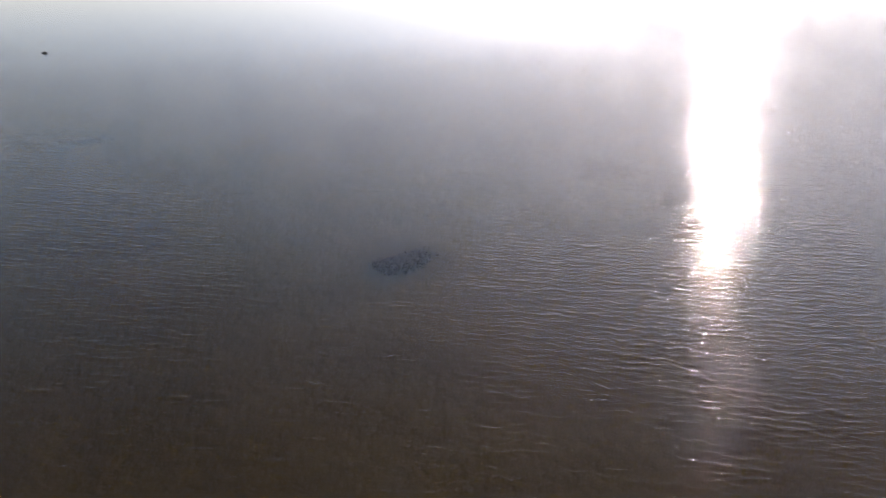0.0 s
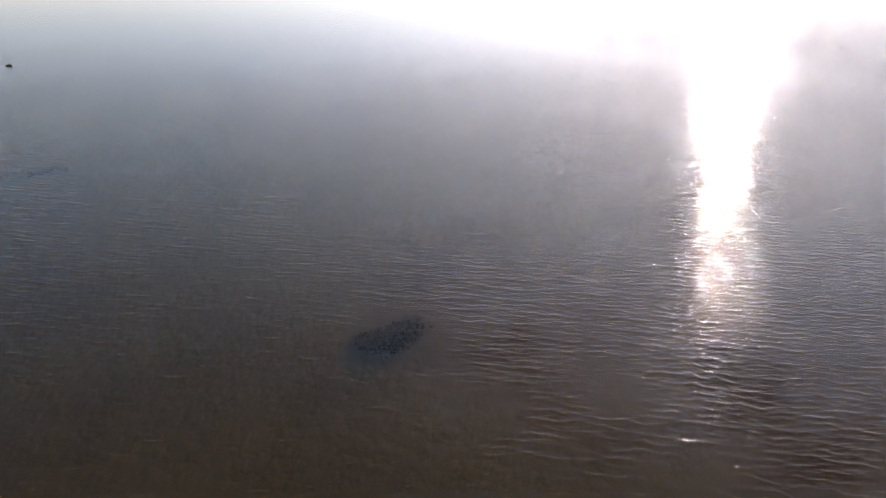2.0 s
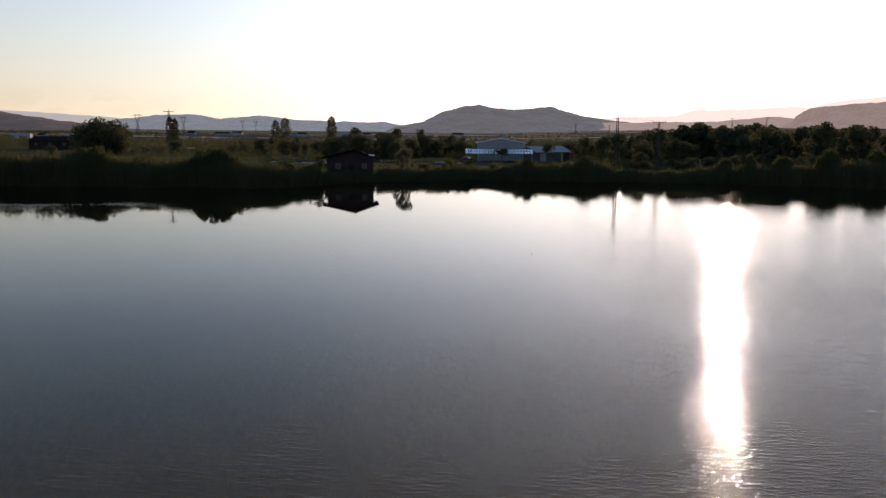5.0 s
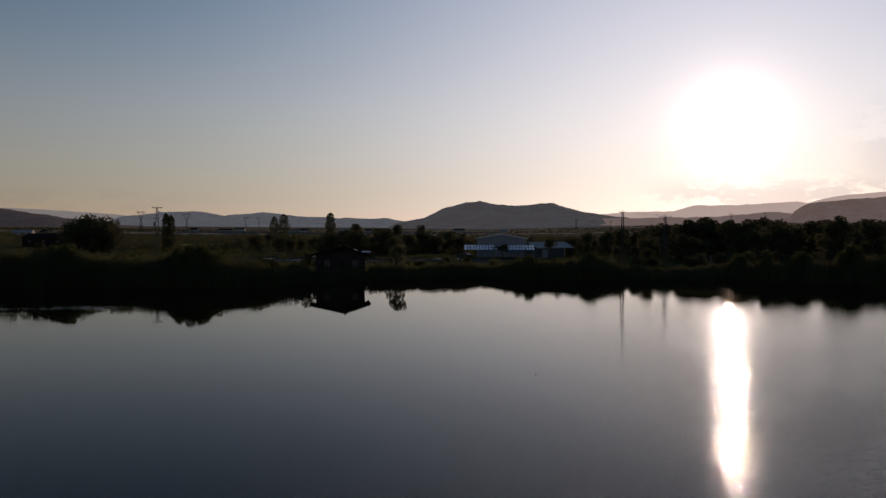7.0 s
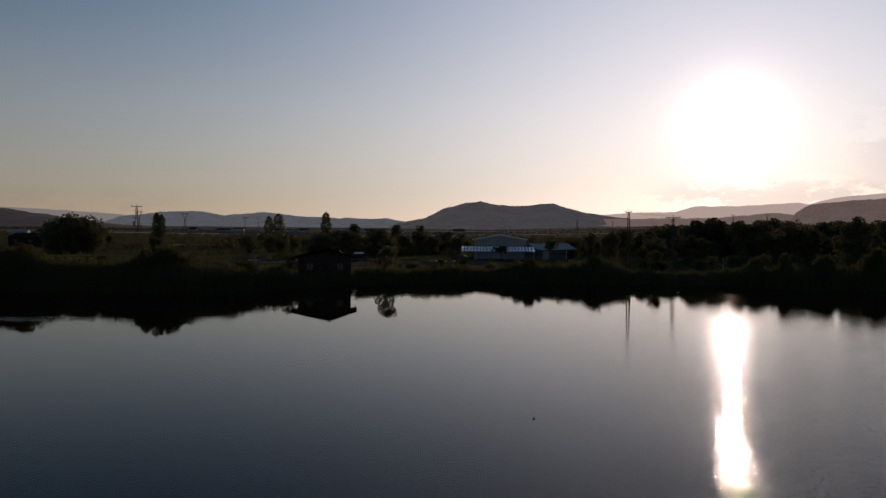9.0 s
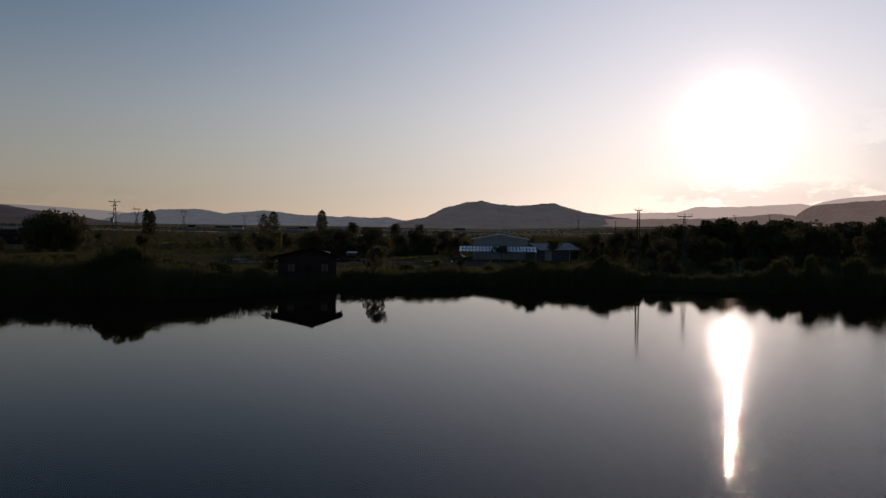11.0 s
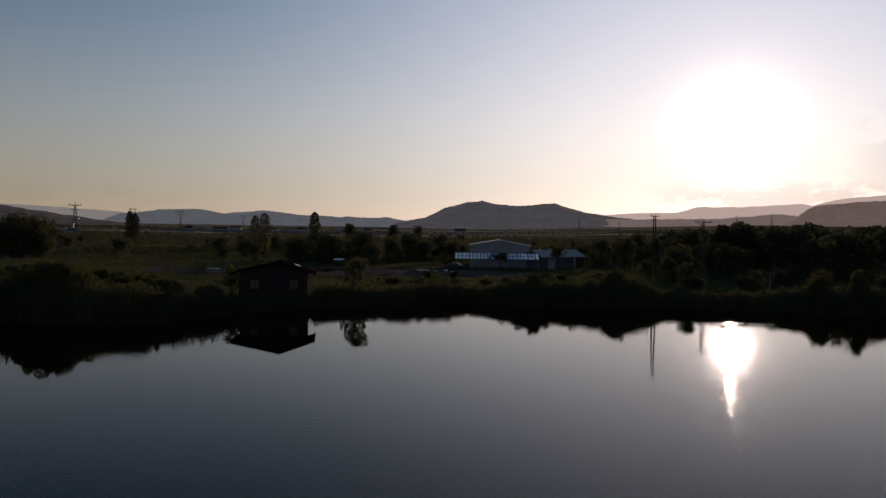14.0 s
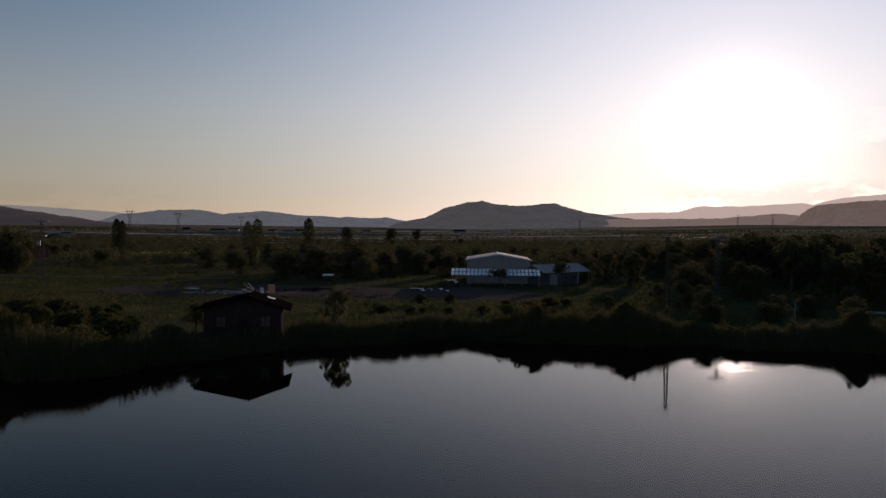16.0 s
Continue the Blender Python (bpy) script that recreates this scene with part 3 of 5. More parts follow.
M_STRAW = surface("pale_stubble_field", (0.36, 0.29, 0.20), (0.58, 0.47, 0.34), 0.03, 0.95, 0, 0.5, 0.03)
M_FILM = surface("dusty_plastic_film", (0.11, 0.10, 0.09), (0.19, 0.175, 0.155), 0.2, 0.9, 0, 3, 0)
M_DARKPAINT = surface("dark_car_paint", (0.02, 0.022, 0.028), (0.03, 0.032, 0.04), 1, 0.25, 0.2, 10, 0)
M_RUBBER = surface("tyre_rubber", (0.015, 0.015, 0.015), (0.03, 0.03, 0.03), 4, 0.8, 0, 20, 0)


def sheet(name, label, x0, y0, x1, y1, mat, lift=0.06, wob=0.12, seed=0, cell=3.0, cat="ground"):
    """A patch of other ground laid on the terrain, with an uneven edge."""
    rng = np.random.default_rng(seed)
    cx, cy, rx, ry = (x0 + x1) / 2, (y0 + y1) / 2, (x1 - x0) / 2, (y1 - y0) / 2
    n, rings = 48, max(3, int(min(rx, ry) / cell) + 2)
    ph = rng.uniform(0, 6.28, 4)
    verts, faces = [(cx, cy, float(land(cx, cy)) + lift)], []
    for r in range(1, rings + 1):
        for k in range(n):
            a = math.tau * k / n
            e = 1 + wob * (math.sin(2 * a + ph[0]) * 0.5 + math.sin(3 * a + ph[1]) * 0.4 + math.sin(7 * a + ph[2]) * 0.3)
            # a rounded oblong
            q = (abs(math.cos(a)) ** 3.5 + abs(math.sin(a)) ** 3.5) ** (-1 / 3.5) * e * r / rings
            x, y = cx + rx * q * math.cos(a), cy + ry * q * math.sin(a)
            verts.append((x, y, float(land(x, y)) + lift))
    for k in range(n):
        faces.append((0, 1 + k, 1 + (k + 1) % n))
    for r in range(rings - 1):
        for k in range(n):
            a, b = 1 + r * n + k, 1 + r * n + (k + 1) % n
            faces.append((a, a + n, b + n, b))
    ob = new(name, mesh_of(name, verts, faces, mat))
    return tagged(ob, label, cat, kind="structure")


sheet("ground_yard", "bare trodden earth yard between house and barn", -36, 166, 22, 197, M_EARTH, wob=0.26, seed=1)
sheet("ground_rubble_yard", "dark trodden earth strewn with rubble", -64, 173, -33, 199, M_EARTH, 0.065, 0.3, 5)
sheet("ground_path", "bare earth path crossing the meadow", -120, 217, -48, 223, M_PATH, 0.08, 0.2, 6, 1)
sheet("ground_track", "pale sandy track along the shore", 66, 150, 118, 154, M_STRAW, seed=2, cell=1)
sheet("ground_field", "bright yellow-green mown field", -151, 398, -121, 438, M_LIME, 0.1, 0.05, 3, 8)
sheet("ground_field_east", "bright yellow-green mown field", 168, 330, 190, 345, M_LIME, 0.1, 0.05, 3, 6)
for k, (u, d, w_, dep) in enumerate([(-0.30, 760, 190, 26), (-0.20, 900, 240, 30), (-0.34, 1150, 300, 45), (-0.10, 1050, 260, 40), (-0.02, 1350, 330, 70), (0.07, 1500, 420, 90),
                                     (0.02, 1900, 500, 130), (0.16, 1250, 240, 50), (0.26, 900, 220, 34), (0.33, 1300, 330, 60), (0.22, 2100, 520, 120), (0.42, 1600, 420, 70),
                                     (-0.42, 1400, 330, 50), (-0.24, 1700, 420, 60), (0.12, 2500, 700, 160)]):
    sheet("ground_stubble_%d" % (k + 1), "pale dry stubble field strip", u * d - w_ / 2, d - dep / 2, u * d + w_ / 2, d + dep / 2, M_STRAW, 0.35, 0.05, 30 + k, 30)


# ---- barn with canopy and side shed ----
def gable(x0, x1, base, eave, apex):
    return [(x0, base), (x1, base), (x1, eave), ((x0 + x1) / 2, apex), (x0, eave)]


def roof_slab(bm, x0, z0, x1, z1, y0, y1, t):
    prism(bm, [(x0, z0), (x1, z1), (x1, z1 + t), (x0, z0 + t)], y0, y1)


def barn():
    ob = empty("barn", pose(15.5, 209.5, float(land(15.5, 215)) - 0.1, 0, 0, -3))
    w, eave, apex, dep = 7.15, 5.6, 6.8, 22
    part("wall", prism(bmesh.new(), gable(-w, w, -0.2, eave, apex), 0, dep), M_PANEL, ob, "blue-grey panel walls")
    for s in (-1, 1):
        bm = bmesh.new()
        roof_slab(bm, 0, apex + 0.03, s * (w + 0.5), eave - 0.06, -0.35, dep + 0.3, 0.12)
        rf = part("roof", bm, M_SHEET, ob)
        bm = bmesh.new()
        roof_slab(bm, 0, apex + 0.0, s * (w + 0.52), eave - 0.1, -0.42, -0.36, 0.24)
        part("verge_trim", bm, M_TRIM, rf, "pale metal verge trim")
    bm = box(bmesh.new(), -0.2, -0.36, apex + 0.1, 0.2, dep + 0.3, apex + 0.22, 0.03)
    part("ridge_cap", bm, M_TRIM, ob)
    for k in range(9):
        x = -w + 0.9 + k * 1.62
        part("panel_joint", box(bmesh.new(), x - 0.03, -0.04, 0.1, x + 0.03, -0.003, eave + 0.15 + (apex - eave) * (1 - abs(x) / w) * 0.8), M_SHEET, ob)
    d = part("sliding_door", box(bmesh.new(), -2.2, -0.12, 0, 2.2, -0.05, 3.2, 0.02), M_SHEET, ob, "grey sliding barn door")
    part("handle", box(bmesh.new(), 1.7, -0.2, 1.1, 1.78, -0.12, 1.5, 0.01), M_STEEL, d)
    return tagged(ob, "large blue-grey panel barn with a low gable roof", "barn")


def canopy():
    ob = empty("canopy", pose(14.4, 201.2, float(land(14.4, 203)), 0, 0, -3))
    w, dep, z0, z1 = 9.8, 4.4, 2.3, 3.4
    for k in range(6):
        x = -w + 0.3 + k * (2 * w - 0.6) / 5
        part("post", beam(bmesh.new(), (x, 0.3, -0.2), (x, 0.3, z0 - 0.12), 0.07, 0.07, 8), M_STEEL, ob)
        part("post", beam(bmesh.new(), (x, dep - 0.3, -0.2), (x, dep - 0.3, z1 - 0.12), 0.07, 0.07, 8), M_STEEL, ob)
        bm = bmesh.new()
        beam(bm, (x, 0, z0 - 0.1), (x, dep, z1 - 0.1), 0.07, 0.07, 4)
        part("rafter", bm, M_STEEL, ob)
    for k in range(4):
        f = k / 3
        part("purlin", beam(bmesh.new(), (-w, 0.15 + f * (dep - 0.3), z0 - 0.02 + f * (z1 - z0)), (w, 0.15 + f * (dep - 0.3), z0 - 0.02 + f * (z1 - z0)), 0.045, 0.045, 4), M_STEEL, ob)
    # corrugated sheets: two rows, one sheet built for both
    n = 23
    pw = 2 * w / n

    def one(f0, f1):
        v, f = [], []
        m = 10
        for i in range(m + 1):
            x = pw * i / m * 0.8
            zz = 0.075 * (i % 2)
            for g in (f0, f1):
                v.append((x, g * dep, z0 + 0.04 + g * (z1 - z0) + zz))
        for i in range(m):
            f.append((2 * i, 2 * i + 2, 2 * i + 3, 2 * i + 1))
        return mesh_of("roof_sheet", v, f, M_POLY)

    low, high = one(-0.02, 0.485), one(0.515, 1.02)
    rng = np.random.default_rng(4)
    for k in range(n):
        for me, up in ((low, 0.0), (high, 0.045)):
            s = part("roof_sheet", me, None, ob)
            s.location = (-w + k * pw, 0, up + rng.uniform(0, 0.02))
            s.rotation_euler = (rng.uniform(-0.012, 0.012), rng.uniform(-0.015, 0.015), 0)
    return tagged(ob, "long open canopy roofed with pale corrugated sheets", "canopy")


def side_shed():
    ob = empty("shed", pose(23.2, 207.8, float(land(27, 212)) - 0.1, 0, 0, -46))
    wf, wb, eave, rear, apex, dep, over = 3.2, 1.5, 3.1, 3.9, 4.6, 12.6, 4.6
    part("wall", prism(bmesh.new(), [(-wb, -0.2), (wf, -0.2), (wf, eave), (0, apex), (-wb, rear)], 0, dep), M_DARKPANEL, ob)
    for s, w, z in ((1, wf, eave), (-1, wb, rear)):
        fall = (apex - z) / w
        end = w + 0.35
        bm = bmesh.new()
        roof_slab(bm, 0, apex + 0.03, s * end, apex + 0.03 - fall * end, -0.4, dep + over, 0.09)
        rf = part("roof", bm, M_SHEET, ob)
        # standing seams of the sheets
        for k in range(16):
            y = 0.2 + k * (dep + over - 0.4) / 15
            bm = bmesh.new()
            prism(bm, [(0, apex + 0.12), (s * end, apex + 0.12 - fall * end), (s * end, apex + 0.17 - fall * end), (0, apex + 0.17)], y - 0.03, y + 0.03)
            part("seam", bm, M_SHEET, rf)
    part("ridge_cap", beam(bmesh.new(), (0, -0.42, apex + 0.12), (0, dep + over, apex + 0.12), 0.1, 0.1, 6), M_SHEET, ob)
    for x, z in ((wf, eave), (-wb, rear)):
        part("post", beam(bmesh.new(), (x, dep + over - 0.4, -0.2), (x, dep + over - 0.4, z + 0.05), 0.07, 0.07, 8), M_STEEL, ob)
    part("downpipe", beam(bmesh.new(), (wf + 0.12, dep - 0.1, 0.05), (wf + 0.12, dep - 0.1, eave - 0.15), 0.06, 0.06, 8), M_TRIM, ob, "white downpipe")
    part("gutter", beam(bmesh.new(), (wf + 0.4, -0.4, eave - 0.12), (wf + 0.4, dep + over, eave - 0.12), 0.07, 0.07, 6), M_STEEL, ob)
    part("door", box(bmesh.new(), wf + 0.01, 2.0, 0, wf + 0.08, 4.8, 2.7, 0.02), M_SHEET, ob, "grey metal shed door")
    for y in (7.0, 10.2):
        part("window_frame", box(bmesh.new(), wf + 0.01, y, 1.3, wf + 0.07, y + 1.5, 2.2, 0.02), M_SHEET, ob)
        part("window_pane", box(bmesh.new(), wf + 0.073, y + 0.08, 1.38, wf + 0.09, y + 1.42, 2.12), M_GLASS, ob)
    return tagged(ob, "low grey panel shed with a sheet roof beside the barn", "shed")


barn()
canopy()
side_shed()


# ---- house on the bank ----
def house():
    ob = empty("house", pose(-17.9, 118.7, float(land(-18, 121)) - 0.05, 0, 0, 9))
    wl, wr, eave, apex, dep = 4.85, 3.35, 3.45, 4.6, 6.2
    part("wall", prism(bmesh.new(), [(-wl, -0.6), (wr, -0.6), (wr, eave), (0, apex - 0.12), (-wl, eave)], 0, dep), M_PLASTER, ob, "weathered pinkish plaster walls")
    for s, w in ((-1, wl), (1, wr)):
        bm = bmesh.new()
        fall = (apex - eave) / w
        end = w + 0.95
        roof_slab(bm, 0, apex - 0.1, s * end, apex - 0.1 - fall * end, -0.7, dep + 0.5, 0.09)
        rf = part("roof", bm, M_FELT, ob, "dark felted roof slope")
        # overlapping strips of felt
        courses = 12
        tw = end / courses
        for r in range(courses):
            x = s * (r + 0.5) * tw
            z = apex - 0.1 - fall * abs(x) + 0.11
            bm = box(bmesh.new(), -tw * 0.53, -0.74, -0.03, tw * 0.53, dep + 0.54, 0.03, 0, pose(x, 0, z, 0, s * math.degrees(math.atan(fall)) + s * 2.5, 0))
            part("roof_strip", bm, M_FELT, rf)
        part("fascia_board", box(bmesh.new(), s * end - 0.02, -0.72, apex - 0.28 - fall * end, s * end + 0.02, dep + 0.52, apex - 0.13 - fall * end), M_FELT, ob)
    part("ridge_cap", beam(bmesh.new(), (0, -0.75, apex + 0.05), (0, dep + 0.55, apex + 0.05), 0.13, 0.13, 8), M_FELT, ob)
    for x in (-3.0, 1.7):
        wi = part("window", box(bmesh.new(), x - 0.55, -0.06, 1.15, x + 0.55, 0.02, 2.45, 0.015), M_DARKWOOD, ob, "wooden window frame")
        for k in (-1, 1):
            part("pane", box(bmesh.new(), x + k * 0.26 - 0.21, -0.075, 1.25, x + k * 0.26 + 0.21, -0.062, 2.35), M_GLASS, wi)
        part("sill", box(bmesh.new(), x - 0.65, -0.16, 1.06, x + 0.65, 0.0, 1.13, 0.01), M_DARKWOOD, wi)
    dr = part("door", box(bmesh.new(), -1.2, -0.06, 0, -0.2, 0.0, 2.05, 0.015), M_DARKWOOD, ob, "brown wooden door")
    part("handle", box(bmesh.new(), -0.38, -0.12, 1.0, -0.32, -0.06, 1.12, 0.01), M_STEEL, dr)
    # a white sheet patching the roof
    sl = math.degrees(math.atan((apex - eave) / wr))
    part("roof_patch", box(bmesh.new(), -0.45, -0.6, -0.012, 0.45, 0.6, 0.012, 0, pose(2.0, 4.6, apex - 0.1 - 2.0 * (apex - eave) / wr + 0.2, 0, sl, 0)), M_WHITE, ob, "white sheet-metal roof patch")
    return tagged(ob, "small weathered lakeside house with a dark felted gable roof", "house")


house()


# ---- farther buildings ----
def long_shed(x, y, turn, w, dep, eave, apex, label, wall=M_WOOD, top=M_SHEET):
    ob = empty("farm_building", pose(x, y, float(land(x, y)) - 0.1, 0, 0, turn))
    part("wall", prism(bmesh.new(), gable(-dep / 2, dep / 2, -0.2, eave, apex), -w / 2, w / 2), wall, ob)
    for s in (-1, 1):
        bm = bmesh.new()
        roof_slab(bm, 0, apex + 0.03, s * (dep / 2 + 0.4), eave - 0.06, -w / 2 - 0.4, w / 2 + 0.4, 0.12)
        part("roof", bm, top, ob)
    n = max(2, int(w / 6))
    for k in range(n):
        yy = -w / 2 + (k + 0.5) * w / n
        part("window", box(bmesh.new(), -dep / 2 - 0.05, yy - 0.8, eave * 0.45, -dep / 2 - 0.003, yy + 0.8, eave * 0.75), M_GLASS, ob)
    return tagged(ob, label, "farm building", "farm buildings on the plain")


long_shed(-178, 345, 84, 35, 11, 4.4, 6.2, "long dark wooden farm shed on the plain", M_DARKWOOD, M_TILE)
long_shed(-24, 214.5, 82, 1.7, 1.4, 1.5, 1.7, "small white-roofed hut among dark trees", M_DARKWOOD, M_WHITE)
vr = random.Random(5)
for u, d in [(-0.56, 900), (-0.53, 940), (-0.495, 960), (-0.475, 930), (-0.33, 1500), (-0.29, 1450), (-0.27, 1550), (-0.22, 1500), (-0.2, 1400), (-0.185, 1480), (-0.13, 1500), (-0.1, 1600),
             (0.02, 1700), (0.08, 1650), (0.43, 640), (0.445, 660)]:
    long_shed(u * d, d, vr.uniform(50, 130), vr.uniform(10, 26), vr.uniform(8, 11), vr.uniform(3, 5), vr.uniform(5.5, 7.5), "pale distant village building on the plain", M_CONCRETE, vr.choice([M_TILE, M_TILE, M_SHEET]))

for u, d, w_ in [(-0.345, 1180, 90), (-0.315, 1240, 120), (-0.27, 1160, 70), (-0.235, 1260, 150), (-0.17, 1200, 110), (-0.125, 1280, 90), (-0.075, 1240, 80), (-0.02, 1300, 130), (0.055, 1350, 100), (-0.39, 1060, 60)]:
    ob = long_shed(u * d, d, 88 + vr.uniform(-4, 4), w_ * 0.8, 9, 1.0, 2.3, "long pale plastic greenhouse on the far plain", M_FILM, M_FILM)
    tagged(ob, category="greenhouse", group="greenhouses on the far plain")


# ---- poles and pylons ----
def insulator(ob, x, y, z, h=0.28):
    bm = bmesh.new()
    beam(bm, (x, y, z), (x, y, z + h), 0.03, 0.03, 6)
    for k in range(3):
        beam(bm, (x, y, z + h * (0.3 + 0.25 * k)), (x, y, z + h * (0.42 + 0.25 * k)), 0.085, 0.05, 8)
    part("insulator", bm, M_CERAMIC, ob)


def twin_pole(x, y, top, label):
    z = float(land(x, y))
    ob = empty("power_pole", pose(x, y, z, 0, 0, 20))
    h = top - z - 0.35
    for s in (-1, 1):
        part("leg", beam(bmesh.new(), (s * 0.42, 0, -0.4), (s * 0.16, 0, h), 0.15, 0.09, 8), M_POLE_WOOD, ob)
    for k in range(5):
        zz = 1.6 + k * (h - 2.2) / 5
        s = 0.42 - 0.26 * zz / h
        part("brace", beam(bmesh.new(), (-s, 0, zz), (s, 0, zz), 0.04, 0.04, 5), M_POLE_WOOD, ob)
    part("crossarm", box(bmesh.new(), -0.7, -0.07, h - 0.12, 0.7, 0.07, h, 0.01), M_STEEL, ob)
    for xx in (-0.62, 0, 0.62):
        insulator(ob, xx, 0, h - 0.003 if xx else h, 0.5 if xx == 0 else 0.3)
    return tagged(ob, label, "power pole", "power poles along the shore")


def lattice_pole(x, y, top, arm, label, drop=0.0, trafo=False):
    z = float(land(x, y))
    ob = empty("power_pole", pose(x, y, z, 0, 0, 12))
    h = top - z - 0.55
    b, t = 0.55, 0.16
    for sx in (-1, 1):
        for sy in (-1, 1):
            part("leg", beam(bmesh.new(), (sx * b, sy * b, -0.3), (sx * t, sy * t, h), 0.055, 0.04, 4), M_LATTICE, ob)
    bm = bmesh.new()
    n = 11
    for k in range(n):
        z0, z1 = h * k / n, h * (k + 1) / n
        r0, r1 = b + (t - b) * k / n, b + (t - b) * (k + 1) / n
        for q in range(4):
            ca, sa = [(1, 1), (-1, 1), (-1, -1), (1, -1)][q], [(-1, 1), (-1, -1), (1, -1), (1, 1)][q]
            e, g = (ca, sa) if k % 2 else (sa, ca)
            beam(bm, (e[0] * r0, e[1] * r0, z0), (g[0] * r1, g[1] * r1, z1), 0.022, 0.022, 4)
    part("lattice_bracing", bm, M_LATTICE, ob)
    bm = box(bmesh.new(), -arm, -0.09, h - 0.16, arm, 0.09, h, 0.01)
    if drop:
        for s in (-1, 1):
            beam(bm, (s * arm * 0.7, 0, h - 0.1), (0, 0, h - drop), 0.04, 0.04, 4)
    part("crossarm", bm, M_STEEL, ob)
    for xx in (-arm * 0.94, 0, arm * 0.94):
        insulator(ob, xx, 0, h, 0.24 if xx else 0.55)
    if trafo:
        bx = part("transformer", box(bmesh.new(), -0.75, -0.75, h - 4.6, -0.1, -0.3, h - 3.7, 0.04), M_STEEL, ob, "grey pole transformer")
        for xx in (-0.6, -0.42, -0.24):
            part("bushing", beam(bmesh.new(), (xx, -0.52, h - 3.7), (xx, -0.52, h - 3.45), 0.05, 0.03, 6), M_CERAMIC, bx)
        part("platform", box(bmesh.new(), -0.9, -1.1, h - 2.8, 0.9, 0.25, h - 2.71), M_STEEL, ob)
        part("lower_crossarm", box(bmesh.new(), -arm * 0.6, -0.3, h - 1.0, arm * 0.6, -0.18, h - 0.9), M_STEEL, ob)
    return tagged(ob, label, "power pole", "power poles along the shore")


def cable(a, b, sag, name="power_cable"):
    cu = bpy.data.curves.new(name, "CURVE")
    cu.dimensions, cu.bevel_depth, cu.bevel_resolution = "3D", 0.010, 0
    sp_ = cu.splines.new("POLY")
    sp_.points.add(20)
    for k in range(21):
        f = k / 20
        q = Vector(a).lerp(Vector(b), f)
        sp_.points[k].co = (q.x, q.y, q.z - sag * 4 * f * (1 - f), 1)
    cu.materials.append(M_CABLE)
    return tagged(new(name, cu), "thin dark overhead power cable", "cable", "overhead cables")


twin_pole(35.6, 146.6, 12.9, "slim two-legged power pole with a short crossarm")
lattice_pole(50.6, 168.0, 12.7, 1.75, "lattice power pole with a wide braced crossarm", 1.0, False)
lattice_pole(-71.9, 177.7, 14.7, 1.2, "lattice power pole with a plain crossarm", 0.0, True)
twin_pole(112, 505, 17.5, "slim two-legged power pole with a short crossarm")
for o in (-1.1, 0, 1.1):
    cable((35.6 + o, 146.6, 12.75), (50.6 + o * 1.5, 168, 12.6), 0.35)
    cable((50.6 + o * 1.5, 168, 12.6), (112 + o, 505, 17.4), 3.5)


def pylon(x, y, h, label):
    """A tall steel pylon whose forked head carries a long crossarm."""
    ob = empty("pylon", pose(x, y, float(land(x, y)), 0, 0, 15))
    b = 0.085 * h
    bm = bmesh.new()
    waist, fork, top = 0.5 * h, 0.84 * h, h
    for sx in (-1, 1):
        for sy in (-1, 1):
            beam(bm, (sx * b, sy * b, 0), (sx * b * 0.28, sy * b * 0.28, waist), 0.28, 0.22, 4)
    for k in range(6):
        z0, z1 = waist * k / 6, waist * (k + 1) / 6
        r0, r1 = b * (1 - 0.72 * k / 6), b * (1 - 0.72 * (k + 1) / 6)
        for sy in (-1, 1):
            beam(bm, (-r0, sy * r0, z0), (r1, sy * r1, z1), 0.12, 0.12, 4)
            beam(bm, (r0, sy * r0, z0), (-r1, sy * r1, z1), 0.12, 0.12, 4)
    part("tower", bm, M_LATTICE, ob)
    bm = bmesh.new()
    for s in (-1, 1):
        for sy in (-1, 1):
            beam(bm, (s * b * 0.2, sy * b * 0.25, waist), (s * b * 1.35, sy * b * 0.2, fork), 0.22, 0.18, 4)
            beam(bm, (s * b * 0.05, sy * b * 0.25, waist + 1), (s * b * 0.95, sy * b * 0.2, fork), 0.16, 0.14, 4)
        beam(bm, (s * b * 1.3, 0, fork), (s * b * 1.5, 0, top), 0.2, 0.08, 4)
    part("fork", bm, M_LATTICE, ob)
    bm = bmesh.new()
    for zz in (fork, fork + 0.035 * h):
        beam(bm, (-b * (2.5 if zz == fork else 1.6), 0, zz), (b * (2.5 if zz == fork else 1.6), 0, zz), 0.22, 0.22, 4)
    for k in range(8):
        x0 = -b * 1.6 + k * b * 0.4
        beam(bm, (x0, 0, fork + (k % 2) * 0.035 * h), (x0 + b * 0.4, 0, fork + ((k + 1) % 2) * 0.035 * h), 0.12, 0.12, 4)
    part("crossarm", bm, M_LATTICE, ob)
    for xx in (-2.3, 0, 2.3):
        part("insulator_string", beam(bmesh.new(), (xx * b, 0, fork), (xx * b, 0, fork - 0.08 * h), 0.12, 0.12, 6), M_CERAMIC, ob)
    return tagged(ob, label, "pylon", "pylons on the far plain")


for u, d, h in ((-0.402, 1300, 40), (-0.341, 1420, 38), (-0.262, 1900, 36), (-0.244, 2300, 38), (0.175, 2300, 30), (0.425, 2500, 44), (0.38, 2600, 40)):
    pylon(u * d, d, h, "tall forked steel pylon on the distant plain")


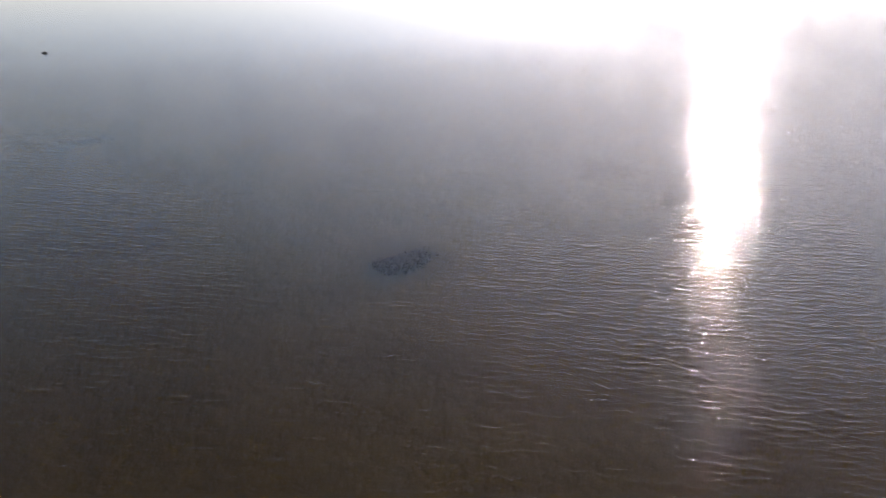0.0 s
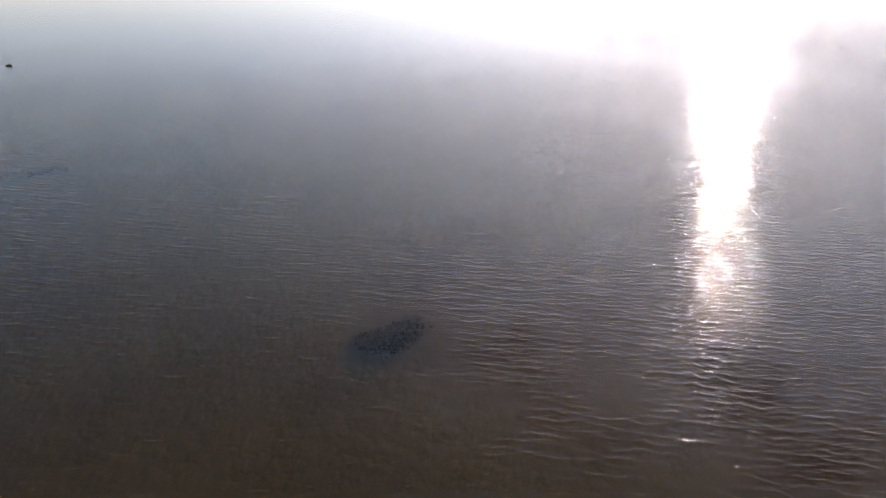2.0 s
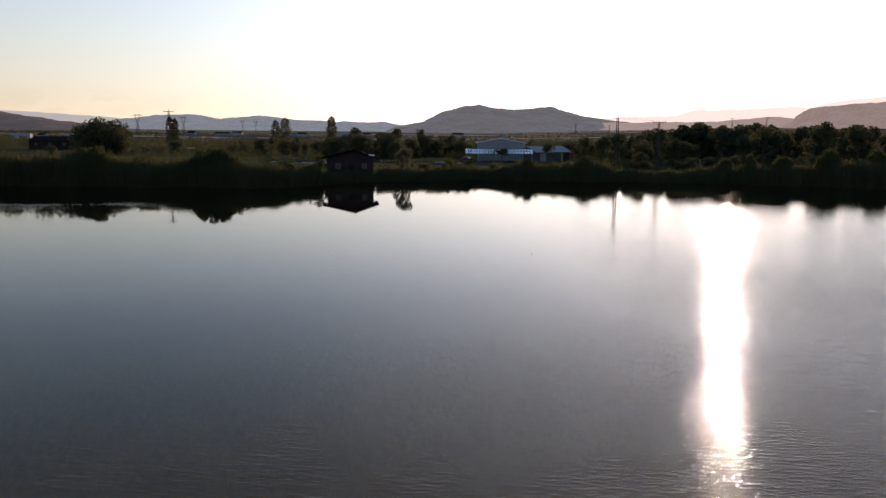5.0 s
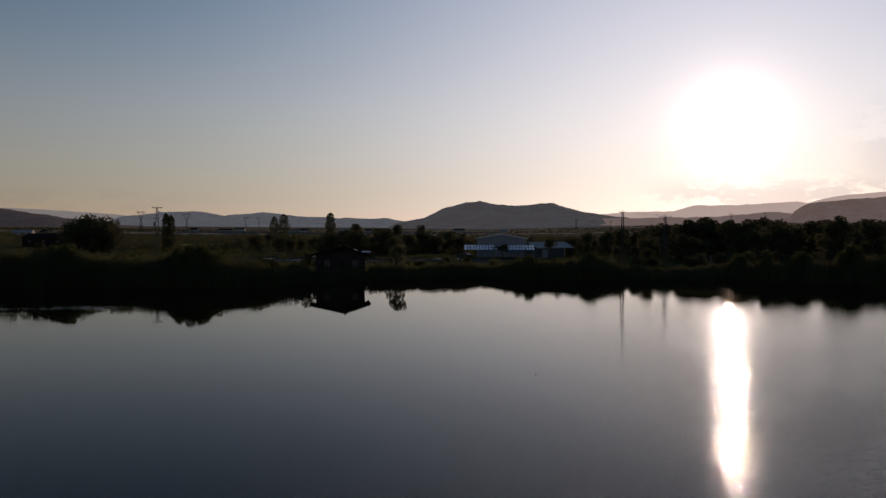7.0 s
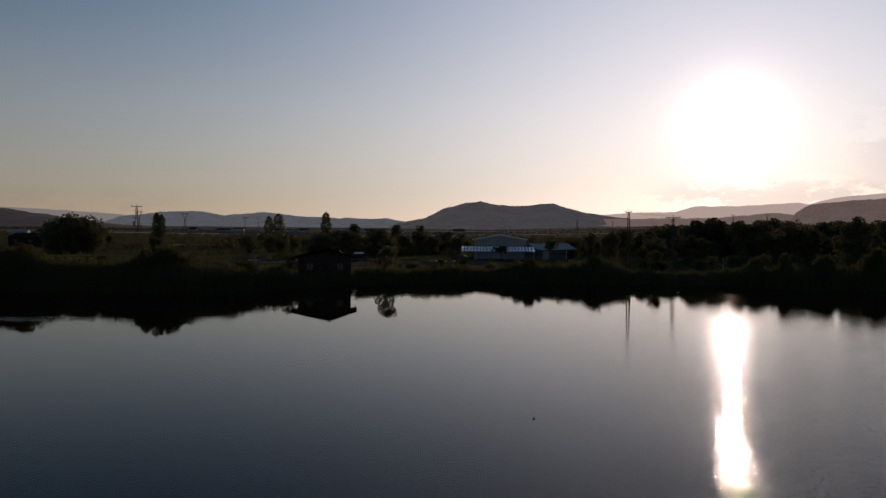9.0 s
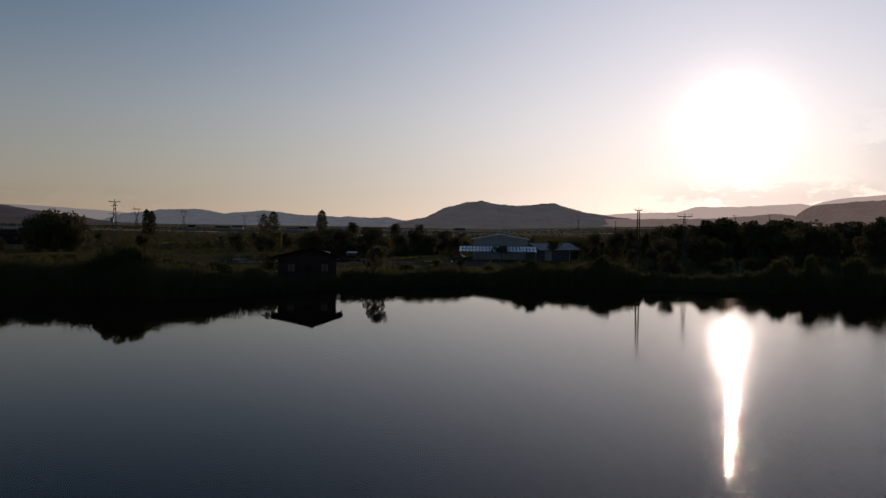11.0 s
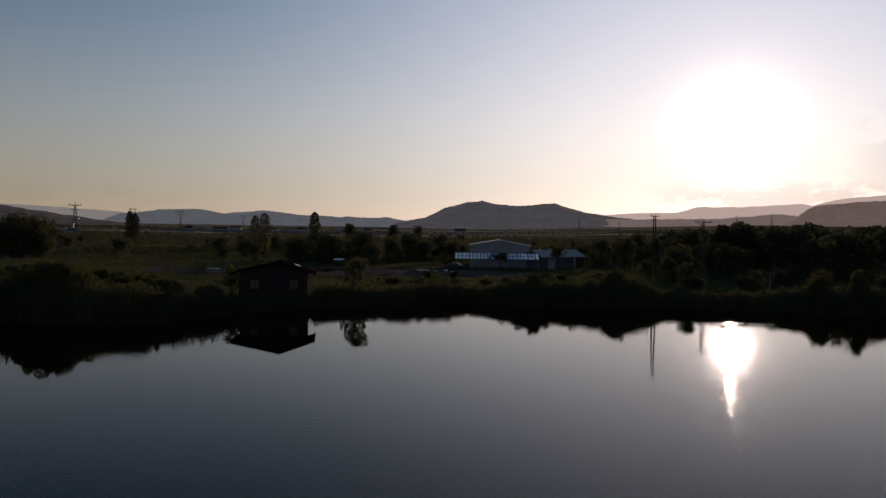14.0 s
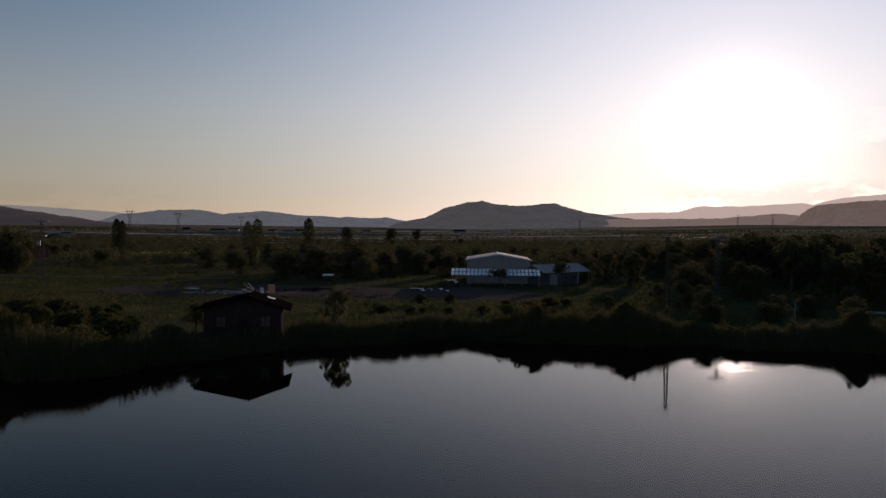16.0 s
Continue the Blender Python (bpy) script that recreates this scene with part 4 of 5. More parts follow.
# ---- yard things ----
def pallet_stack(x, y, turn, n, mat, label):
    ob = empty("board_stack", pose(x, y, float(land(x, y)) + 0.06, 0, 0, turn))
    rng = random.Random(int(x * 10))
    for k in (-1, 1):
        part("bearer", box(bmesh.new(), k * 0.7 - 0.06, -0.6, 0, k * 0.7 + 0.06, 0.6, 0.1), M_WOOD, ob)
    for k in range(n):
        for j in range(4):
            dx = rng.uniform(-0.15, 0.15)
            part("board", box(bmesh.new(), -1.3 + dx, -0.58 + j * 0.3, 0.104 + k * 0.09, 1.3 + dx, -0.33 + j * 0.3, 0.18 + k * 0.09, 0.006), mat, ob)
    return tagged(ob, label, "board stack", "board stacks in the yard")




def crate_stack(x, y, turn, n, label):
    """Slatted crates piled on one another."""
    ob = empty("crate_stack", pose(x, y, float(land(x, y)) + 0.06, 0, 0, turn))
    r = random.Random(3)
    for k in range(n):
        dx, dy, z = r.uniform(-0.06, 0.06), r.uniform(-0.06, 0.06), k * 0.42
        for a in (-1, 1):
            for q in (-1, 1):
                part("corner_post", box(bmesh.new(), dx + a * 0.56 - 0.03, dy + q * 0.46 - 0.03, z, dx + a * 0.56 + 0.03, dy + q * 0.46 + 0.03, z + 0.41), M_NEWWOOD, ob)
        for j in range(3):
            zz = z + 0.03 + j * 0.13
            for q in (-1, 1):
                part("slat", box(bmesh.new(), dx - 0.62, dy + q * 0.505 - 0.012, zz, dx + 0.62, dy + q * 0.505 + 0.012, zz + 0.09, 0.004), M_NEWWOOD, ob)
                part("slat", box(bmesh.new(), dx + q * 0.605 - 0.012, dy - 0.49, zz, dx + q * 0.605 + 0.012, dy + 0.49, zz + 0.09, 0.004), M_NEWWOOD, ob)
    return tagged(ob, label, "crate stack")


def timber_heap(x, y, n, label):
    """Boards thrown on a heap, some of them sticking up."""
    ob = empty("timber_heap", pose(x, y, float(land(x, y)) + 0.06, 0, 0, 0))
    r = random.Random(12)
    for k in range(n):
        ln, up = r.uniform(0.9, 1.7), r.uniform(4, 34)
        m = pose(r.uniform(-1.6, 1.6), r.uniform(-0.8, 0.8), 0.12 + 0.02 * k + ln * math.sin(radians(up)) * 0.8, 0, -up, r.uniform(-40, 40) + r.choice((0, 180)))
        part("board", box(bmesh.new(), -ln, -0.09, -0.02, ln, 0.09, 0.02, 0.005, m), r.choice((M_WOOD, M_WOOD, M_NEWWOOD, M_TRIM)), ob)
    return tagged(ob, label, "timber heap")


def canister(x, y, label):
    ob = empty("canister", pose(x, y, float(land(x, y)) + 0.06, 0, 0, 20))
    bm = box(bmesh.new(), -0.3, -0.2, 0, 0.3, 0.2, 1.0, 0.07)
    part("body", bm, M_WHITE, ob)
    part("cap", beam(bmesh.new(), (0.15, 0, 1.0), (0.15, 0, 1.1), 0.07, 0.07, 10), M_DARKPAINT, ob)
    return tagged(ob, label, "canister")


crate_stack(-28.5, 175.5, 14, 4, "tall stack of pale slatted wooden crates in the yard")
timber_heap(-32.2, 176.2, 16, "untidy heap of weathered and pale boards in the yard")
canister(-30.2, 175.2, "white plastic canister standing in the yard")
pallet_stack(-36, 179, 5, 6, M_WOOD, "low stack of grey weathered boards")
pallet_stack(-41, 181, 30, 5, M_WOOD, "low stack of grey weathered boards")
pallet_stack(-46, 184, -10, 2, M_TRIM, "low stack of pale roofing sheets")
pallet_stack(-2.5, 192, 0, 1, M_TRIM, "low stack of pale roofing sheets")


def car(x, y, turn, label, paint):
    ob = empty("car", pose(x, y, float(land(x, y)) + 0.08, 0, 0, turn))
    side = [(-2.1, 0.35), (2.1, 0.35), (2.15, 0.75), (1.95, 0.92), (1.1, 1.0), (0.45, 1.45), (-1.2, 1.48), (-1.85, 1.0), (-2.12, 0.9)]
    bm = prism(bmesh.new(), side, -0.82, 0.82)
    bmesh.ops.bevel(bm, geom=bm.edges[:], offset=0.06, segments=2, affect="EDGES")
    part("body", bm, paint, ob)
    for s in (-1, 1):
        part("side_window", prism(bmesh.new(), [(-1.45, 1.02), (0.85, 1.02), (0.4, 1.38), (-1.1, 1.4)], s * 0.825, s * 0.84), M_GLASS, ob)
    part("windscreen", prism(bmesh.new(), [(1.08, 1.03), (0.52, 1.42), (0.56, 1.44), (1.12, 1.05)], -0.68, 0.68), M_GLASS, ob)
    part("rear_window", prism(bmesh.new(), [(-1.8, 1.05), (-1.27, 1.43), (-1.31, 1.45), (-1.84, 1.07)], -0.66, 0.66), M_GLASS, ob)
    for wx in (-1.3, 1.3):
        for s in (-1, 1):
            ty = part("wheel", beam(bmesh.new(), (wx, s * 0.66, 0.31), (wx, s * 0.85, 0.31), 0.31, 0.31, 16), M_RUBBER, ob)
            part("rim", beam(bmesh.new(), (wx, s * 0.84, 0.31), (wx, s * 0.87, 0.31), 0.19, 0.17, 12), M_LATTICE, ty)
    for s in (-1, 1):
        part("headlight", box(bmesh.new(), 2.09, s * 0.6 - 0.15, 0.68, 2.16, s * 0.6 + 0.15, 0.8, 0.02), M_TRIM, ob)
    return tagged(ob, label, "car")


car(4.2, 198.5, 150, "dark car parked by the barn canopy", M_DARKPAINT)


def rubble(x0, y0, rx, ry, n, seed, mat, label):
    """Broken bricks, offcuts and stones strewn over the yard, one mesh."""
    r = np.random.default_rng(seed)
    bm = bmesh.new()
    for k in range(n):
        a, q = r.uniform(0, math.tau), r.uniform() ** 0.8
        x, y = x0 + rx * q * math.cos(a), y0 + ry * q * math.sin(a)
        w, d, h = r.uniform(0.1, 0.55), r.uniform(0.08, 0.25), r.uniform(0.06, 0.28)
        box(bm, -w, -d, -0.05, w, d, h * (1.4 - q), 0, pose(x, y, float(land(x, y)) + 0.06, r.uniform(-12, 12), r.uniform(-12, 12), r.uniform(0, 180)))
    me = bpy.data.meshes.new("rubble")
    bm.to_mesh(me)
    bm.free()
    me.materials.append(mat)
    return tagged(new("rubble", me), label, "rubble", kind="stuff")


rubble(-37, 178, 8, 5, 130, 91, M_CONCRETE, "grey rubble and offcuts strewn in the yard")
rubble(-22, 186, 9, 4, 90, 92, M_TILE, "heap of broken dark clay tiles")
rubble(-12, 170, 14, 6, 80, 93, M_WOOD, "scattered weathered timber offcuts")
rubble(2, 190, 6, 3, 9, 94, M_WHITE, "scraps of white sheet metal on the ground")


# ---- trees ----
T1 = set_at(broad_tree(11, 9.0, 7.5, 3000, M_LEAF_DARK, 0.29, label="broad green tree standing on the shore plain", low=0.08, lobes=20), -115, 235, 0, 1.5)
T2 = set_at(broad_tree(12, 10.0, 6.0, 3000, M_LEAF_DARK, 0.29, label="tall dark green tree behind the shore", low=0.06, lobes=20), 88, 236, 0)
T3 = set_at(broad_tree(13, 7.0, 7.5, 3000, M_LEAF_DARK, 0.29, label="wide dark rounded tree behind the shore", low=0.06, lobes=20), 62, 226, 0)
BUSH = set_at(broad_tree(14, 4.6, 5.0, 3600, M_LEAF, 0.42, "dense green waterside bush", "bush", 16, 0.1, -2.5, 0.16), -38.6, 105.0, 0, 1.1)
tagged(BUSH, category="bush")
SHRUB = set_at(broad_tree(17, 2.7, 3.6, 2200, M_LEAF, 0.17, "low rounded olive bush in the meadow", "bush", 16, 0.04), -44, 118, 0, 0.9)
tagged(SHRUB, category="bush")
set_at(broad_tree(16, 5.0, 4.0, 1150, M_LEAF_PALE, 0.42, "feathery olive-green bush on the bank beside the house", "bush", 9, 0.25, -3.0, 0.13), -9.8, 126.8, 50)
set_at(broad_tree(15, 4.2, 3.2, 900, M_LEAF, 0.2, "young thin-crowned tree on the bank", "tree", 9, 0.2, -1.5, 0.4), -24.6, 121.5, 0, 0.9)
set_at(poplar(21, 16.0, 4.6, 5200, M_LEAF_DARK, 0.3, label="pair of slim dark poplars standing together", stems=2), -131, 349)
set_at(poplar(22, 18.0, 6.5, 3200, M_LEAF_DARK, 0.34, label="single tall dark poplar on the plain"), -62, 399)
W1 = set_at(poplar(23, 17.5, 7.5, 1500, M_LEAF_PALE, 0.45, label="tall pale silvery poplar on the plain"), -91, 418)
again(W1, -99, 430, 70, 0.9, 0.93)
set_at(poplar(24, 5.6, 2.4, 900, M_LEAF_LIME, 0.22, label="small lime-green young poplar"), -59.7, 288, 0, 1.2)
prng = random.Random(8)
# the big group at the west, rounded trees in the middle distance
for x, y, s in ((-120.5, 238, 1.35), (-110, 236, 1.4), (-112.5, 230, 1.3), (-117.5, 230, 1.2), (-107.5, 232, 1.0), (-232, 300, 1.3), (-222, 296, 1.1)):
    again(T1, x, y, prng.uniform(0, 360), s)
for x, y, s, tall in ((-82.5, 700, 1.55, 2.2), (-44.5, 702, 1.45, 2.1), (-22.3, 700, 1.3, 2.05), (15, 640, 1.0, 1.0)):
    again(T3, x, y, prng.uniform(0, 360), s, tall)
# scattered trees over the western meadow
for k in range(58):
    x, y = prng.uniform(-195, -48), prng.uniform(228, 400)
    if -0.44 < x / y < -0.29 and y > 300 or -192 < x < -150 and y < 350 or -132 < x < -98 and y < 252:
        continue
    again(prng.choice((T3, T1, T3)), x, y, prng.uniform(0, 360), prng.uniform(0.5, 1.0), prng.uniform(0.45, 0.85))
# dark trees behind house and yard
for x, y, s in ((-35, 214, 1.0), (-28, 222, 1.1), (-20, 228, 1.05), (-12, 234, 0.95), (-4, 246, 0.9), (-33, 240, 1.2), (-22, 250, 1.2),
                (-16, 216, 0.75), (4, 236, 0.85), (-8, 260, 1.1), (0, 270, 1.1)):
    again(T3, x, y, prng.uniform(0, 360), s * prng.uniform(0.92, 1.06))
for k in range(16):
    again(prng.choice((T3, T1)), prng.uniform(-46, 8), prng.uniform(226, 275), prng.uniform(0, 360), prng.uniform(0.6, 1.0), prng.uniform(0.55, 0.85))
# before the barn
U1 = set_at(broad_tree(18, 4.0, 4.4, 800, M_LEAF_DARK, 0.22, "small dark umbrella-shaped tree before the canopy", lobes=18, low=0.66, umbrella=True), 15.0, 199.6, 40)
again(U1, 28.7, 203.4, 130, 0.9, 1.4, "dark umbrella-shaped tree before the side shed")
# low scrubby woodland behind the barn
wrng = random.Random(31)
for k in range(72):
    x, y = wrng.uniform(0, 150), wrng.uniform(246, 430)
    again(wrng.choice((T3, T1, T3)), x, y, wrng.uniform(0, 360), wrng.uniform(0.55, 1.0), wrng.uniform(0.35, 0.7))
# the thicket to the east
for k in range(112):
    x, y = prng.uniform(38, 165), prng.uniform(165, 300)
    if x < 44 and y < 215:
        continue
    b = prng.choice((T1, T2, T2, T3))
    s = prng.uniform(0.72, 1.1) * (0.8 if x < 60 else 1.2 if x > 78 else 1.0)
    again(b, x, y, prng.uniform(0, 360), s, s * prng.uniform(0.9, 1.1))
for x, y, s in ((70, 212, 1.2), (76, 217, 1.25), (82, 224, 1.2), (66, 226, 1.1), (98, 232, 1.25), (106, 238, 1.2), (122, 244, 1.25), (130, 250, 1.3), (140, 246, 1.3)):
    again(T2, x, y, prng.uniform(0, 360), s * 1.25, s)
for k in range(48):
    x = prng.uniform(30, 125)
    y = float(np.interp(x, SX, SY)) + prng.uniform(17, 50)
    again(prng.choice((T3, T1, T2)), x, y, prng.uniform(0, 360), prng.uniform(0.35, 0.6), prng.uniform(0.3, 0.5))
# bushes along the water
for x, off, s, w in ((-58, 3, 1.12, 0.9), (-61, 4, 1.05, 0.9), (-41.5, 3, 1.05, 0.8), (-36.5, 4, 0.8, 0.7), (-80, 3, 1.1, 0.9), (-95, 3, 1.2, 1.0), (-110, 3, 1.2, 1.0),
                     (14.3, 2, 0.72, 0.5), (25.2, 2.5, 0.8, 0.6), (50.6, 3, 0.82, 0.5), (54.4, 3, 0.95, 0.45), (59.3, 3, 0.9, 0.6), (66, 4, 1.1, 0.9), (74, 5, 1.15, 1.0), (88, 5, 1.2, 1.2), (97, 6, 1.3, 1.2), (108, 5, 1.3, 1.2), (118, 5, 1.3, 1.2)):
    y = float(np.interp(x, SX, SY)) + off
    again(BUSH, x, y, prng.uniform(0, 360), w * prng.uniform(0.9, 1.1), s)

for k in range(30):
    w = prng.uniform(0.35, 0.72)
    again(SHRUB, prng.uniform(-9, 30), prng.uniform(136, 161), prng.uniform(0, 360), w, w * prng.uniform(0.6, 1.0))
for k in range(15):
    cx = prng.uniform(-88, -29)
    cy = float(np.interp(cx, SX, SY)) + prng.uniform(9, 42)
    for q in range(prng.randint(3, 8)):
        w = prng.uniform(0.4, 1.25)
        again(SHRUB, cx + prng.gauss(0, 3.2), cy + prng.gauss(0, 2.0), prng.uniform(0, 360), w, w * prng.uniform(0.55, 1.0))


# ---- reeds, grass, scrub and far woods ----
def blades(name, label, x, y, base, height, width, bend, seed, mat, cat):
    """Bent tapering blades, one mesh."""
    rng = np.random.default_rng(seed)
    n = len(x)
    a = rng.uniform(0, math.tau, n)
    wx, wy = np.cos(a) * width / 2, np.sin(a) * width / 2
    b = rng.uniform(0, math.tau, n)
    dx, dy = np.cos(b) * bend * height, np.sin(b) * bend * height
    p0 = np.stack([x - wx, y - wy, base], 1)
    p1 = np.stack([x + wx, y + wy, base], 1)
    p2 = np.stack([x + wx * 0.9 + dx * 0.35, y + wy * 0.9 + dy * 0.35, base + height * 0.6], 1)
    p3 = np.stack([x - wx * 0.9 + dx * 0.35, y - wy * 0.9 + dy * 0.35, base + height * 0.6], 1)
    p4 = np.stack([x + dx, y + dy, base + height], 1)
    v = np.stack([p0, p1, p2, p3, p4], 1).reshape(-1, 3)
    i = np.arange(n) * 5
    quads = np.stack([i, i + 1, i + 2, i + 3], 1).tolist()
    tris = np.stack([i + 3, i + 2, i + 4], 1).tolist()
    return tagged(new(name, mesh_of(name, v, quads + tris, mat)), label, cat, kind="stuff")


def peaks(x, seed):
    """Uneven pointed clumps along the shore, as a factor of height."""
    out = np.full(len(x), 0.74)
    for wide, high, k in ((5.3, 0.16, 0), (1.9, 0.18, 1), (0.75, 0.16, 2)):
        table = np.random.default_rng(seed + k).uniform(0.1, 1.0, 2000)
        q = x / wide + 1000
        cell = np.floor(q).astype(int)
        out += high * 1.7 * table[np.clip(cell, 0, 1999)] * (1 - np.abs(q - cell - 0.5) * 2)
    return out


# how high the reed belt stands along the shore
BELT_X = [-120, -70, -65, -58, -53, -47, -42, -38, -35, -28, -26, -24, -22, -13, -6, 0, 4, 7, 10, 14, 17, 21, 25, 28, 31, 37, 41, 44, 48, 51, 52.5, 54, 57, 59, 61, 66, 75, 120]
BELT_H = [4.6, 4.7, 5.0, 5.1, 4.1, 4.0, 4.5, 4.7, 3.8, 3.5, 2.9, 3.1, 2.5, 2.3, 2.0, 2.4, 2.2, 1.8, 2.8, 3.7, 3.2, 3.1, 4.1, 3.7, 2.25, 1.8, 2.05, 1.9, 2.8, 3.8, 2.7, 4.2, 2.9, 4.1, 3.2, 4.3, 4.6, 4.6]
rng = np.random.default_rng(31)
n = 90000
x = np.concatenate([rng.uniform(-110, 90, int(n * 0.88)), rng.uniform(-300, 300, int(n * 0.12))])
edge = np.interp(x, SX, SY) + 0.6 * np.sin(x * 0.43) + 0.4 * np.sin(x * 1.1 + 2)
y = edge + rng.uniform(-1.6, 4.0, len(x))
s = y - edge
keep = ~((np.abs(x + 18.6) < 4.6) & (s > 1.5)) & (s < 3.6 + 0.8 * np.sin(x * 0.3))
x, y, s = x[keep], y[keep], s[keep]
tall = 0.98 * np.interp(x, BELT_X, BELT_H) * (0.25 + 0.75 * peaks(x, 5)) * rng.uniform(0.55, 1.06, len(x)) * np.where(rng.uniform(size=len(x)) < 0.03, 1.2, 1.0) * (1 - 0.05 * np.abs(s - 1))
blades("reeds", "tall dense green reed belt at the water's edge", x, y, np.maximum(land(x, y), -0.6) - 0.05, tall, rng.uniform(0.04, 0.085, len(x)), 0.2, 32, M_REED, "reeds")

# rounded willow scrub growing among the reeds
n = 1500
x = np.concatenate([rng.uniform(-112, -27, 900), rng.uniform(9, 125, n - 900)])
y = np.interp(x, SX, SY) + rng.uniform(0.8, 5.5, n)
tall = 1.0 * np.interp(x, BELT_X, BELT_H) * (0.35 + 0.65 * peaks(x, 15)) * rng.uniform(0.55, 0.98, n)
per = 110
k = np.repeat(np.arange(n), per)
f = rng.uniform(0.02, 1.0, n * per)
wide = (0.25 + 0.26 * tall[k]) * np.sqrt(np.clip(1.02 - f ** 2, 0, 1)) * rng.uniform(0, 1, n * per) ** 0.5
a = rng.uniform(0, math.tau, n * per)
sway = rng.normal(size=(n, 2)) * 0.06
c = np.stack([x[k] + np.cos(a) * wide + sway[k, 0] * tall[k] * f, y[k] + np.sin(a) * wide + sway[k, 1] * tall[k] * f, land(x, y)[k] + (tall[k] - 0.6) * f], 1)
v, faces = cards(rng, c, 0.2, -0.8, 0.0, 0.45)
tagged(new("willow_scrub", mesh_of("willow_scrub", v, faces, M_LEAF)), "rounded dark willow scrub along the shore", "scrub", kind="stuff")

n = 260000
x = rng.uniform(-150, 150, n)
y = np.interp(x, SX, SY) + 3 + 130 * rng.uniform(0, 1, n) ** 1.25
clump = np.sin(x * 0.31 + 2 * np.sin(y * 0.2)) * np.sin(y * 0.27 + x * 0.05) + 0.75 * rng.normal(size=n)
far_in = y - np.interp(x, SX, SY)
keep = (clump > np.interp(far_in, [0, 25, 60, 130], [-0.6, -0.1, 0.25, 0.3])) & ~((x > -62) & (x < 22) & (y > 168) & (y < 197)) & ~((np.abs(x + 18) < 6) & (y < 131))
x, y = x[keep], y[keep]
blades("grass", "rough tufted meadow grass behind the reeds", x, y, land(x, y) - 0.03, rng.uniform(0.15, 0.62, len(x)), rng.uniform(0.03, 0.10, len(x)), 0.5, 33, M_GRASS, "grass")


def thicket(name, label, x, y, h, per, size, mat, seed, cat):
    """Many low bushes or far trees as one mesh of leaf clumps."""
    rng = np.random.default_rng(seed)
    n = len(x)
    k = np.repeat(np.arange(n), per)
    d = rng.normal(size=(n * per, 3))
    d /= np.linalg.norm(d, axis=1)[:, None]
    r = rng.uniform(0.3, 1, n * per) ** 0.5
    hh = h[k]
    c = np.stack([x[k] + d[:, 0] * r * hh * 0.62, y[k] + d[:, 1] * r * hh * 0.62, land(x[k], y[k]) + hh * 0.5 + d[:, 2] * r * hh * 0.48], 1)
    v, f = cards(rng, c, 1.0)
    v = (v.reshape(-1, 4, 3) - c[:, None]) * (size * hh)[:, None, None] + c[:, None]
    return tagged(new(name, mesh_of(name, v.reshape(-1, 3), f, mat)), label, cat, kind="stuff")


n = 3600
x, y = rng.uniform(-200, 200, n), rng.uniform(125, 330, n)
keep = (inland(x, y) > 12) & ~((x > -210) & (x < -140) & (y > 200)) & ~((x > -36) & (x < 40) & (y > 156) & (y < 236)) & (np.sin(x * 0.07 + 1) * np.sin(y * 0.06) + 0.5 * rng.normal(size=n) > -0.1)
x, y = x[keep], y[keep]
thicket("scrub", "low dark scrub bushes scattered over the meadow", x, y, rng.uniform(0.5, 2.2, len(x)) ** 1.0, 80, 0.096, M_LEAF, 41, "scrub")

d = 260 + 740 * rng.uniform(0, 1, 3600) ** 1.15
u = rng.uniform(-0.85, 0.85, len(d))
x, y = u * d, d
row = np.sin(y * 0.045 + x * 0.004) + np.sin(y * 0.013 + 1) * 0.6 + 0.7 * rng.normal(size=len(d))
keep = (row > -0.3) & ~((x > -225) & (x < -150) & (y > 255) & (y < 350)) & ~((x > -160) & (x < -100) & (y > 340) & (y < 440))
x, y = x[keep], y[keep]
thicket("woods", "dark orchards and thickets across the plain", x, y, rng.uniform(2.2, 4.8, len(x)) * (1 + y / 3500), 120, 0.10, M_LEAF_DARK, 42, "woods")

# hedgerows that cross the far plain
hx, hy, hh = [], [], []
for k in range(64):
    dist = 600 * (1 + 2.6 * rng.uniform() ** 1.2)
    mid, half, tilt = rng.uniform(-0.8, 0.8) * dist, rng.uniform(50, 260), rng.normal() * 0.10
    m = int(half * 2 / 3.4)
    q = np.linspace(-half, half, m) + rng.normal(size=m) * 1.5
    hx.append(mid + q)
    hy.append(dist + q * tilt + rng.normal(size=m) * 3)
    hh.append(rng.uniform(1.4, 3.2) * rng.uniform(0.5, 1.25, m))
thicket("hedgerows", "dark hedgerows crossing the far plain", np.concatenate(hx), np.concatenate(hy), np.concatenate(hh), 9, 0.5, M_LEAF_DARK, 43, "hedge")

